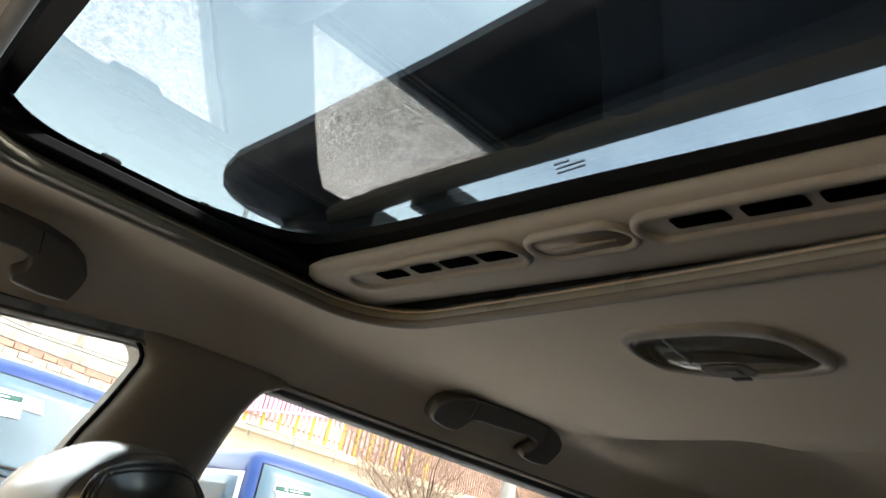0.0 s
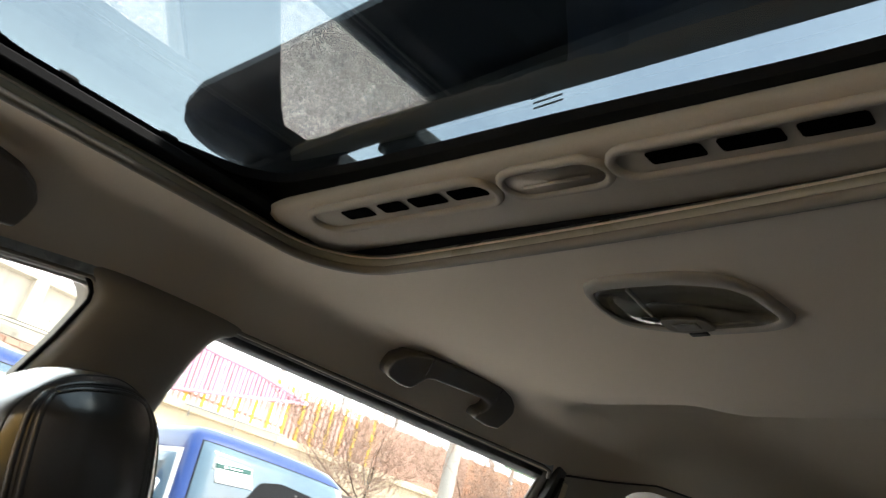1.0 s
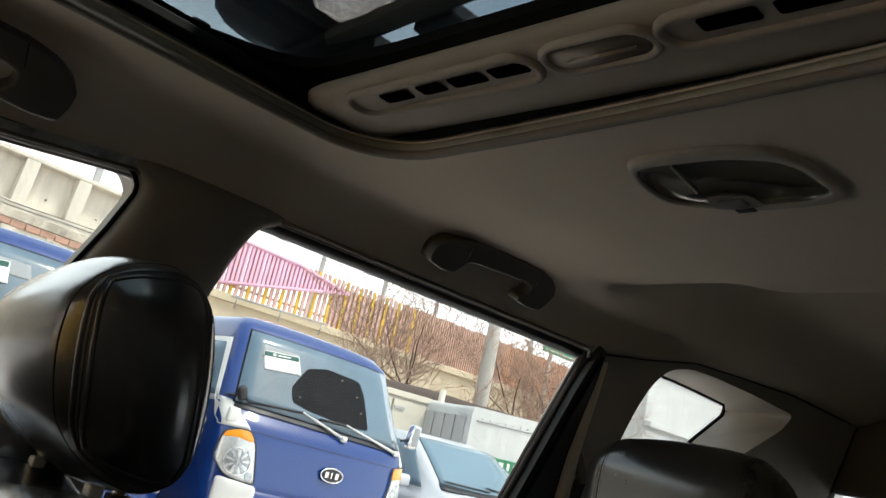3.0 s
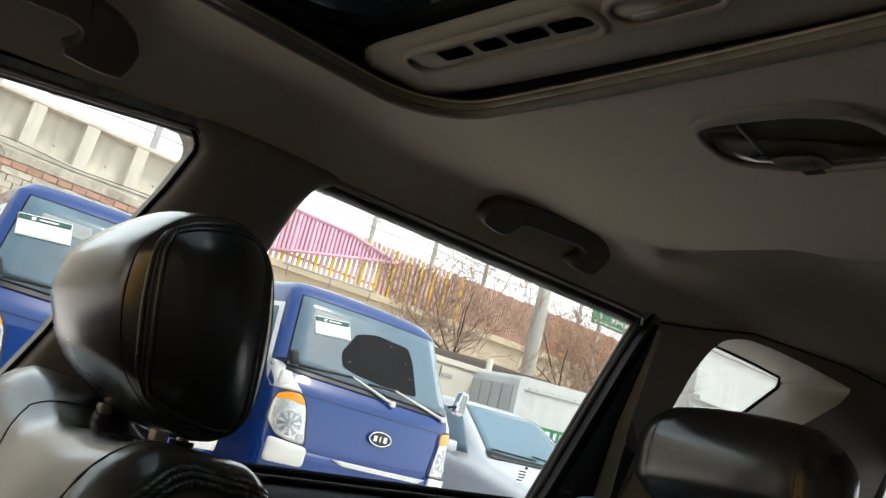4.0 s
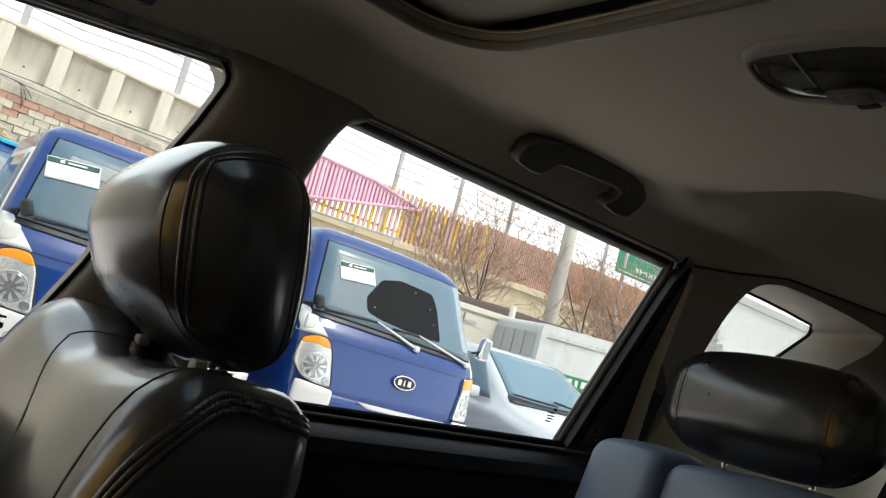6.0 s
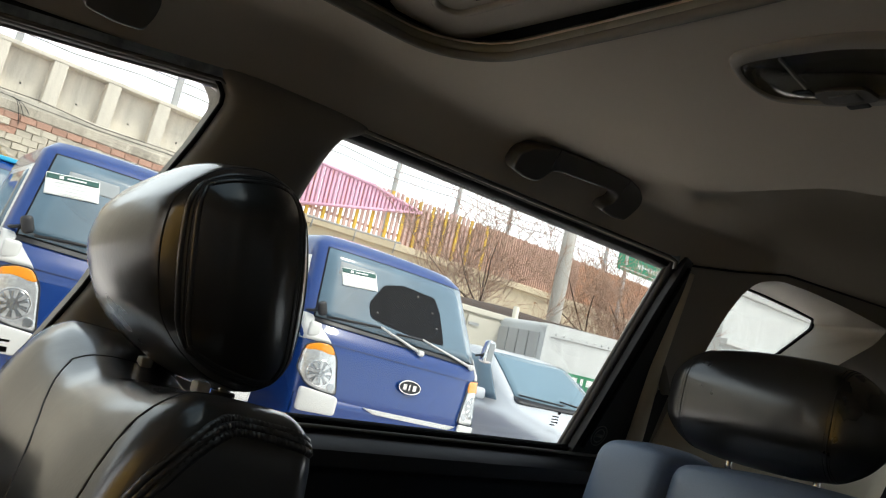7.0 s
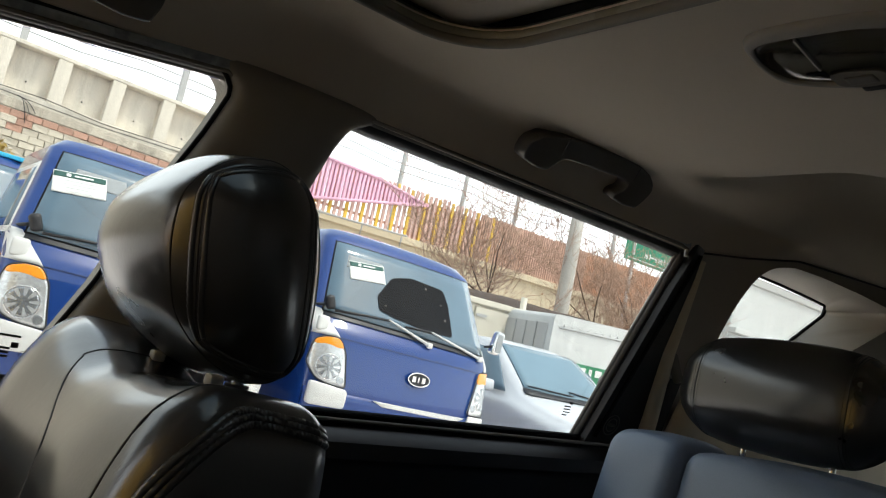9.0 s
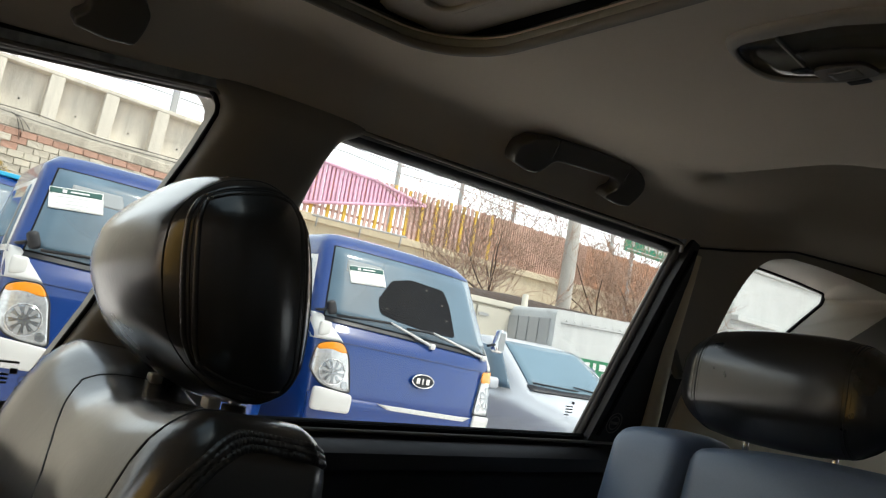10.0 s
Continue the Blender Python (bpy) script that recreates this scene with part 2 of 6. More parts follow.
LENS = pane("lamp_cover", (0.74, 0.74, 0.71), 0.5)
PALE_GLASS = mat("pale_car_window", (0.15, 0.235, 0.29), 0.1, vary=0.1, bump=0.0, coat=0.1)
# opaque; broad blue-grey blotches in the colour stand in for reflections
CAR_GLASS = mat("car_window", (0.085, 0.142, 0.19), 0.10, grain=3, vary=0.35, bump=0.0, blotch=1.6, coat=0.8)


# ---- mesh helpers ----
def mesh_of(name, bm, material, smooth=True):
    bmesh.ops.recalc_face_normals(bm, faces=bm.faces)
    me = bpy.data.meshes.new(name)
    for f in bm.faces:
        f.smooth = smooth
    bm.to_mesh(me)
    bm.free()
    me.materials.append(material)
    return me


def part(name, bm, material, parent=None, label="", smooth=True):
    ob = new(name, mesh_of(name, bm, material, smooth))
    if parent is not None:
        ob.parent = parent
    if label:
        tagged(ob, label)
    return ob


def sharp(ob, degrees=35):
    """Shade smooth but for creases."""
    me = ob.data
    bm = bmesh.new()
    bm.from_mesh(me)
    for e in bm.edges:
        if len(e.link_faces) == 2 and e.calc_face_angle(0) > radians(degrees):
            e.smooth = False
    bm.to_mesh(me)
    bm.free()
    return ob


def thing(name, label, category, group="", kind=""):
    return tagged(new(name), label, category, group, kind)


def box(bm, lo, hi, bevel=0.0, seg=2, turn=None):
    c = [(a + b) / 2 for a, b in zip(lo, hi)]
    m = Matrix.Translation(c) @ (turn or Matrix()) @ Matrix.Diagonal([b - a for a, b in zip(lo, hi)] + [1])
    vs = bmesh.ops.create_cube(bm, size=1, matrix=m)["verts"]
    if bevel:
        es = {e for v in vs for e in v.link_edges}
        bmesh.ops.bevel(bm, geom=list(es), offset=bevel, segments=seg, affect="EDGES", profile=0.5)
    return bm


def loft(bm, rings, closed=True, caps=True):
    vr = [[bm.verts.new(p) for p in r] for r in rings]
    for a, b in zip(vr, vr[1:]):
        k = len(a)
        for i in range(k if closed else k - 1):
            j = (i + 1) % k
            bm.faces.new((a[i], a[j], b[j], b[i]))
    if caps and closed:
        bm.faces.new(vr[0])
        bm.faces.new(vr[-1])
    return bm


def tube(bm, pts, radius, n=8, closed=False, flat=1.0):
    """A round bar along points. radius: a number, or one for each point. flat: how much its second axis is pressed."""
    pts = [Vector(p) for p in pts]
    rad = radius if isinstance(radius, (list, tuple)) else [radius] * len(pts)
    rings, side = [], None
    for i, p in enumerate(pts):
        a = pts[i - 1] if i or closed else p
        b = pts[(i + 1) % len(pts)] if i < len(pts) - 1 or closed else p
        d = (b - a).normalized()
        if side is None:
            side = d.orthogonal().normalized()
        side = (side - d * side.dot(d)).normalized()
        up = d.cross(side)
        rings.append([p + rad[i] * (math.cos(w) * side + flat * math.sin(w) * up) for w in (2 * math.pi * k / n for k in range(n))])
    if closed:
        rings.append(rings[0])
        vr = [[bm.verts.new(p) for p in r] for r in rings[:-1]]
        for i in range(len(vr)):
            a, b = vr[i], vr[(i + 1) % len(vr)]
            for k in range(n):
                bm.faces.new((a[k], a[(k + 1) % n], b[(k + 1) % n], b[k]))
        return bm
    return loft(bm, rings)


def plate(bm, outline, thick):
    """A flat plate: its outline's points, and a vector for its thickness."""
    t = Vector(thick)
    return loft(bm, [[Vector(p) for p in outline], [Vector(p) + t for p in outline]])


def rounded(points, r, n=5):
    """A closed 2D outline with its corners rounded."""
    out = []
    for i, p in enumerate(points):
        a, b = Vector(points[i - 1]), Vector(points[(i + 1) % len(points)])
        p = Vector(p)
        u, v = (a - p), (b - p)
        k = min(r, u.length * 0.45, v.length * 0.45)
        s, e = p + u.normalized() * k, p + v.normalized() * k
        for j in range(n + 1):
            t = j / n
            out.append((1 - t) ** 2 * s + 2 * t * (1 - t) * p + t * t * e)
    return out


def cushion_point(p, half, r, bulge, warp):
    """A point of a stuffed, rounded box from a point p of the unit cube's skin."""
    h = Vector(half)
    q = Vector([p[i] * h[i] for i in range(3)])
    inner = Vector([max(-h[i] + r, min(h[i] - r, q[i])) for i in range(3)])
    d = q - inner
    s = inner + (d.normalized() * r if d.length > 1e-9 else d)
    u = [s[i] / h[i] for i in range(3)]
    s = Vector([s[i] + bulge[i] * u[i] * (1 - u[(i + 1) % 3] ** 2) * (1 - u[(i + 2) % 3] ** 2) for i in range(3)])
    return warp(s) if warp else s


def cushion(bm, half, r, bulge=(0, 0, 0), warp=None, n=14):
    ticks = [math.sin(math.pi / 2 * (2 * i / n - 1)) for i in range(n + 1)]
    for axis in range(3):
        for sign in (-1, 1):
            grid = []
            for a in ticks:
                row = []
                for b in ticks:
                    p = [0, 0, 0]
                    p[axis], p[(axis + 1) % 3], p[(axis + 2) % 3] = sign, a, b
                    row.append(bm.verts.new(cushion_point(p, half, r, bulge, warp)))
                grid.append(row)
            for i in range(n):
                for j in range(n):
                    bm.faces.new((grid[i][j], grid[i + 1][j], grid[i + 1][j + 1], grid[i][j + 1]))
    bmesh.ops.remove_doubles(bm, verts=bm.verts, dist=1e-5)
    return bm


def stitches(bm, pts, size=0.0016, step=0.007):
    """Short raised threads along a line."""
    left = 0.0
    for a, b in zip(pts, pts[1:]):
        a, b = Vector(a), Vector(b)
        length, d = (b - a).length, (b - a).normalized()
        while left < length:
            p = a + d * left
            tube(bm, [p, p + d * step * 0.62], size, 4)
            left += step
        left -= length
    return bm


# ---- the car's cabin ----
ZC = ((-0.6, 0.6, 1.0, 1.25, 1.6, 2.0, 2.5), (1.682, 1.688, 1.690, 1.692, 1.702, 1.708, 1.704))   # height along the middle without the raised part
ZE = ((-0.6, 0.0, 0.3, 1.22, 1.38, 1.52, 1.96, 2.5), (1.545, 1.594, 1.612, 1.615, 1.640, 1.668, 1.694, 1.69))
YE = ((-0.6, 1.24, 1.38, 1.52, 1.96, 2.5), (0.562, 0.562, 0.535, 0.505, 0.487, 0.475))
ROLL = ((0.25, 0.45, 0.7), (0.085, 0.075, 0.054))               # width of the roll over the doors
RISE = 0.082                                                    # the raised middle over the rear bench


def hinge(u, r):
    """Zero before a knee and u past it, rounded over r."""
    return 0.5 * (u + math.sqrt(u * u + r * r))


def smooth_step(u):
    u = max(0.0, min(1.0, u))
    return u * u * (3 - 2 * u)


def ceil_z(x, y):
    """Flat over the front with a tight roll above the doors; behind a soft cross ridge a raised middle with wide sloping sides."""
    a = abs(y)
    zc, ze, ye, wide = (float(np.interp(x, *t)) for t in (ZC, ZE, YE, ROLL))
    flat = zc - 0.008 * (a / 0.5) ** 2
    low = flat - (flat - ze) / wide * hinge(a - ye + wide, 0.013)
    return low + RISE * (1 - smooth_step((a - 0.24) / 0.24)) * smooth_step((x - 0.985 - 0.27 * max(0.0, 0.48 - a)) / 0.085)


def side_y(z):
    """How far out the right-hand side's lining stands at a height."""
    return 0.56 + 0.35 * (1.60 - z)


SUNROOF = (0.005, 0.505, 0.386)   # front, rear, half width of the opening in the headliner


def opening(k, inset=0.0, r=0.09, n=30):
    """Side k (front, right, rear, left) of the sunroof's rounded opening; the rear edge bows out a little."""
    x0, x1, w = SUNROOF
    cx, a, b = (x0 + x1) / 2, (x1 - x0) / 2 - inset, w - inset
    out = []
    for i in range(n):
        u = -1 + 2 * i / n
        p = Vector({0: (-a, u * b), 1: (u * a, b), 2: (a, -u * b), 3: (-u * a, -b)}[k])
        c = Vector((max(-a + r, min(a - r, p.x)), max(-b + r, min(b - r, p.y))))
        d = p - c
        p = c + d.normalized() * r if d.length > 1e-9 else p
        if p.x > 0:
            p.x += 0.02 * (1 - (p.y / b) ** 2) * (p.x / a)
        out.append(Vector((cx + p.x, p.y)))
    return out


def edge_of(k, n=30):
    out = []
    for i in range(n):
        u = -1 + 2 * i / n
        x0, x1 = -0.55, 2.40
        cx, a = (x0 + x1) / 2, (x1 - x0) / 2
        x, s = {0: (-a, u), 1: (u * a, 1), 2: (a, -u), 3: (-u * a, -1)}[k]
        x += cx
        out.append(Vector((x, s * float(np.interp(x, *YE)))))
    return out


def headliner():
    n = 110
    ring_of = lambda inset: [p for k in range(4) for p in opening(k, inset, n=n)]
    inner, outer = ring_of(0.0), [p for k in range(4) for p in edge_of(k, n)]
    rings = []
    for inset, up in ((0.004, 0.013), (0.0, 0.008), (-0.002, 0.003)):
        rings.append([Vector((p.x, p.y, ceil_z(p.x, p.y) + up)) for p in ring_of(inset)])
    for f in [0, 0.006, 0.015] + [0.03 * i for i in range(1, 27)] + [0.8 + 0.02 * i for i in range(11)]:
        ring = [a.lerp(b, f) for a, b in zip(inner, outer)]
        rings.append([Vector((p.x, p.y, ceil_z(p.x, p.y))) for p in ring])
    lip = [Vector((p.x, p.y * 1.05, ceil_z(p.x, p.y) + 0.012)) for p in outer]
    rings.append(lip)
    rings.append([Vector((p.x, p.y * 1.05, p.z + 0.035)) for p in lip])
    ob = part("ceiling", loft(bmesh.new(), rings, caps=False), CLOTH)
    tagged(ob, "grey-beige woven cloth headliner with a sunroof opening", "headliner", kind="structure")
    return ob


headliner()


def roof_panel():
    bm = bmesh.new()
    n = 30
    inner = []
    for k in range(4):
        for p in opening(k, -0.085, r=0.12):
            inner.append(p)
    outer = [Vector((p.x, p.y * 1.22)) for k in range(4) for p in edge_of(k)]
    z = lambda p: 1.762 - 0.10 * (abs(p.y) / 0.69) ** 3 - 0.012 * max(0, -p.x) * 4 + 0.045 * smooth_step((p.x - 0.62) / 0.35)
    rings = []
    for f in (0, 0.1, 0.25, 0.45, 0.65, 0.8, 0.9, 1):
        rings.append([Vector((q.x, q.y, z(q))) for q in (a.lerp(b, f) for a, b in zip(inner, outer))])
    rings.append([p - Vector((0, 0, 0.014)) for p in rings[-1]])
    for f in (0.8, 0.4, 0):
        rings.append([Vector((q.x, q.y, z(q) - 0.014)) for q in (a.lerp(b, f) for a, b in zip(inner, outer))])
    rings.append(rings[0])
    loft(bm, rings, caps=False)
    ob = part("roof_panel", bm, OWN_BODY)
    tagged(ob, "dark painted steel roof of the car", "car roof", kind="structure")


roof_panel()


def sunroof():
    t = thing("sunroof", "tinted glass sunroof with its beige sliding shade pushed back", "sunroof")
    x0, x1, w = SUNROOF
    # piping round the opening
    rim = [p for k in range(4) for p in opening(k, -0.004)]
    part("rim", tube(bmesh.new(), [(p.x, p.y, ceil_z(p.x, p.y) + 0.001) for p in rim], 0.0065, 8, closed=True), TRIM_MID, t, "grey-beige plastic edge strip")
    # upright beige strip inside the opening
    bm = bmesh.new()
    loft(bm, [[Vector((p.x, p.y, ceil_z(p.x, p.y) + up)) for p in (q for k in range(4) for q in opening(k, inset))]
              for inset, up in ((0.001, 0.003), (0.004, 0.007), (0.002, 0.013), (-0.003, 0.020), (-0.010, 0.022))], caps=False)
    part("inner_strip", bm, STRIP_BEIGE, t, "glossy dark beige strip inside the opening")
    # side trough walls
    bm = bmesh.new()
    a = [p for k in range(4) for p in opening(k, 0.012)]
    b = [p for k in range(4) for p in opening(k, -0.06)]
    loft(bm, [[Vector((p.x, p.y, ceil_z(p.x, p.y) + 0.0215)) for p in (q for k in range(4) for q in opening(k, -0.008))], [Vector((p.x, p.y, 1.714)) for p in (q for k in range(4) for q in opening(k, -0.004))], [Vector((p.x, p.y, 1.722)) for p in a],
              [Vector((p.x, p.y, 1.726)) for p in b], [Vector((p.x, p.y, 1.745)) for p in b]], caps=False)
    part("frame", bm, RUBBER, t, "black sunroof frame and guide rail")
    # pane
    bm = bmesh.new()
    g = [p for k in range(4) for p in opening(k, -0.07, r=0.10)]
    loft(bm, [[Vector((p.x, p.y, 1.748)) for p in g], [Vector((p.x, p.y, 1.752)) for p in g]])
    glass = part("glass", bm, SUNROOF_GLASS, t, "dark tinted glass panel", smooth=False)
    glass.visible_shadow = False
    # seal round the pane's underside
    bm = bmesh.new()
    edge = rounded([(0.038, 0.452), (0.12, 0.456), (0.25, 0.430), (0.345, 0.392), (0.376, 0.355), (0.392, 0.25), (0.411, 0.0), (0.430, -0.20), (0.436, -0.36), (0.39, -0.43), (0.25, -0.45), (0.038, -0.452)], 0.03, 3)
    mid = Vector((0.23, 0.0))
    far = [mid + (p - mid) * 1.28 for p in edge]
    rings = [[(p.x, p.y, 1.746) for p in edge], [(p.x, p.y, 1.734) for p in edge], [(p.x, p.y, 1.730) for p in far], [(p.x, p.y, 1.746) for p in far]]
    loft(bm, [[Vector(p) for p in r] for r in rings + rings[:1]], caps=False)
    part("seal", bm, RUBBER, t, smooth=False)
    # guide rails with catches
    for s in (1, -1):
        bm = bmesh.new()
        box(bm, (0.03, min(s * 0.372, s * 0.392), 1.704), (0.40, max(s * 0.372, s * 0.392), 1.716), 0.002)
        box(bm, (0.03, min(s * 0.388, s * 0.402), 1.712), (0.42, max(s * 0.388, s * 0.402), 1.726), 0.002)
        for x in (0.13, 0.24):
            box(bm, (x, min(s * 0.382, s * 0.402), 1.714), (x + 0.022, max(s * 0.382, s * 0.402), 1.731), 0.004)
        part("guide_rail", bm, RUBBER, t, smooth=False)
    # sliding shade: a padded board with two grilles and a finger pull
    nose = lambda y: 0.402 - 0.07 * y + 1.6 * max(0.0, abs(y) - 0.35) ** 1.5   # pushed back a little askew
    bm = bmesh.new()
    ys = [-0.375 + 0.75 * i / 60 for i in range(61)]
    prof = [(0.120, 1.722), (0.03, 1.722), (0.008, 1.720), (0.0, 1.712), (0.003, 1.704), (0.014, 1.699), (0.032, 1.699), (0.06, 1.700), (0.088, 1.6985), (0.100, 1.702), (0.120, 1.708)]
    loft(bm, [[Vector((nose(y) + dx, y, z)) for dx, z in prof] for y in ys])
    part("shade", bm, SHADE, t, "beige sliding sunroof shade")

    def pill(y0, y1, x, wide):
        r = wide / 2
        pts = []
        for c, base in ((y1 - r, 0), (y0 + r, math.pi)):
            for i in range(9):
                w2 = base + math.pi * i / 8
                v = c + r * math.sin(w2)
                pts.append(Vector((x + r * math.cos(w2) - 0.07 * (v - (y0 + y1) / 2), v)))
        return pts

    for y0, y1, cuts in ((0.075, 0.318, ((0.230, 0.270), (0.184, 0.217), (0.133, 0.175), (0.084, 0.125))),
                         (-0.30, -0.043, ((-0.119, -0.0745), (-0.1755, -0.130), (-0.230, -0.185), (-0.282, -0.240)))):
        ym = (y0 + y1) / 2
        x = nose(ym) + 0.034
        g = part("vent_grille", tube(bmesh.new(), [(p.x, p.y, 1.6975) for p in pill(y0, y1, x, 0.042)], 0.0046, 8, closed=True), SHADE, t, "oval shade grille with dark slots")
        bm = bmesh.new()
        loft(bm, [[Vector((p.x, p.y, 1.6982)) for p in pill(y0 + 0.004, y1 - 0.004, x, 0.034)], [Vector((p.x, p.y, 1.6995)) for p in pill(y0 + 0.004, y1 - 0.004, x, 0.034)]])
        part("grille_bed", bm, SHADE, g, smooth=False)
        # slots are flat plates; the darkness of their depth is painted black
        for a0, a1 in cuts:
            bm = bmesh.new()
            plate(bm, [(p.x, p.y, 1.6972) for p in rounded([(x - 0.011 - 0.07 * (a0 - ym), a0), (x + 0.006 - 0.07 * (a0 - ym), a0), (x + 0.006 - 0.07 * (a1 - ym), a1), (x - 0.011 - 0.07 * (a1 - ym), a1)], 0.004)], (0, 0, -0.0006))
            part("slot", bm, VOID, g, "flat black plate painted as a slot's shadowed depth", smooth=False)
    x = nose(0.013) + 0.034
    pull = part("finger_pull", tube(bmesh.new(), [(p.x, p.y, 1.6975) for p in pill(-0.038, 0.064, x, 0.042)], 0.0045, 6, closed=True), SHADE, t, "recessed finger pull")
    bm = bmesh.new()
    loft(bm, [[Vector((p.x, p.y, 1.6965)) for p in pill(-0.034, 0.060, x, 0.036)], [Vector((p.x, p.y, 1.698)) for p in pill(-0.030, 0.056, x, 0.028)]])
    part("pull_bed", bm, SHADE, pull, smooth=True)
    tube_bm = tube(bmesh.new(), [(x + 0.006, -0.020, 1.6958), (x + 0.002, 0.046, 1.6962)], 0.0018, 6)
    part("pull_ridge", tube_bm, SHADE, pull)
    # maker's stamp on the pane: small pale bars
    bm = bmesh.new()
    for i, (y0, y1) in enumerate(((-0.012, 0.018), (-0.016, 0.014), (-0.004, 0.012))):
        box(bm, (0.398 - 0.006 * i, y0, 1.7465), (0.3992 - 0.006 * i, y1, 1.7475))
    part("stamp", bm, BLACK, t, "small dark printed stamp", smooth=False)


sunroof()


def roof_board():
    """The padded dark board lying across the roof above the pane."""
    t = thing("roof_board", "black padded board with a rounded end lying on the car roof", "roof board")
    end = [(0.43, 0.505), (0.345, 0.508), (0.315, 0.498), (0.290, 0.476), (0.272, 0.440), (0.263, 0.39), (0.268, 0.283), (0.274, 0.064), (0.274, -0.62), (0.43, -0.62)]
    part("board", plate(bmesh.new(), [(x, y, 1.80) for x, y in end], (0, 0, 0.010)), NAVY, t, smooth=False)
    bm = plate(bmesh.new(), [(0.391, 0.50, 1.788), (0.401, 0.50, 1.788), (0.419, 0.211, 1.788), (0.464, -0.6, 1.788), (0.391, -0.6, 1.788)], (0, 0, 0.0115))
    part("front_lath", bm, DUSTY, t, "dusty black lath", smooth=False)
    for y0, y1, z0 in ((0.211, 0.276, 1.790), (0.345, 0.50, 1.758), (-0.55, -0.48, 1.758)):
        bm = box(bmesh.new(), (0.431, y0, z0 + 0.001), (0.60, y1, 1.8115), 0.004)
        part("foot", bm, DUSTY, t, smooth=False)


roof_board()


def outset(points, d):
    """A closed 2D outline moved outwards by d."""
    pts = [Vector(p) for p in points]
    turn = sum(a.x * b.y - a.y * b.x for a, b in zip(pts, pts[1:] + pts[:1]))
    out = []
    for i, p in enumerate(pts):
        along = (p - pts[i - 1]).normalized() + (pts[(i + 1) % len(pts)] - p).normalized()
        out.append(p + Vector((along.y, -along.x)).normalized() * (d if turn > 0 else -d))
    return out


def grab_handle(dx, dz):
    """A folded roof handle: a moulded bow with turned-in ends that lies along the roll over the door."""
    t = thing("grab_handle", "dark grey plastic grab handle on the roof rail", "grab handle", "grab handles")
    pts = [(0.706, 1.640), (0.704, 1.654), (0.720, 1.667), (0.756, 1.676), (0.824, 1.6815), (0.880, 1.683), (0.922, 1.682), (0.952, 1.677), (0.971, 1.669), (0.981, 1.659), (0.981, 1.646),
           (0.976, 1.630), (0.947, 1.6275), (0.916, 1.630), (0.913, 1.6375), (0.924, 1.646), (0.923, 1.655), (0.908, 1.6583), (0.846, 1.655), (0.790, 1.652), (0.777, 1.649), (0.771, 1.637), (0.764, 1.629), (0.742, 1.628), (0.713, 1.632)]
    face = lambda z: 1.9698 - 0.9 * z
    edge = rounded([(x + dx + 0.006, z - 0.002) for x, z in pts], 0.005, 4)
    rings = []
    for inset, deep in ((-0.001, 0.022), (0.0, 0.010), (0.0003, 0.0030), (0.0010, 0.0011), (0.0022, 0.0002), (0.0040, 0.0)):
        rings.append([Vector((p.x, face(p.y) + deep, p.y + dz + 0.6 * deep)) for p in outset(edge, -inset)])
    part("grip", loft(bmesh.new(), rings), HANDLE, t)
    for x, z0, z1 in ((0.770, 1.652, 1.676), (0.926, 1.660, 1.679)):
        joint = [(x + dx + 0.006 - 0.35 * (z - z0), face(z) - 0.0002, z + dz) for z in (z0, z1)]
        part("joint", tube(bmesh.new(), joint, 0.0007, 5), BLACK, t)
    return t


grab_handle(0.0, 0.0)
grab_handle(-0.800, -0.026)


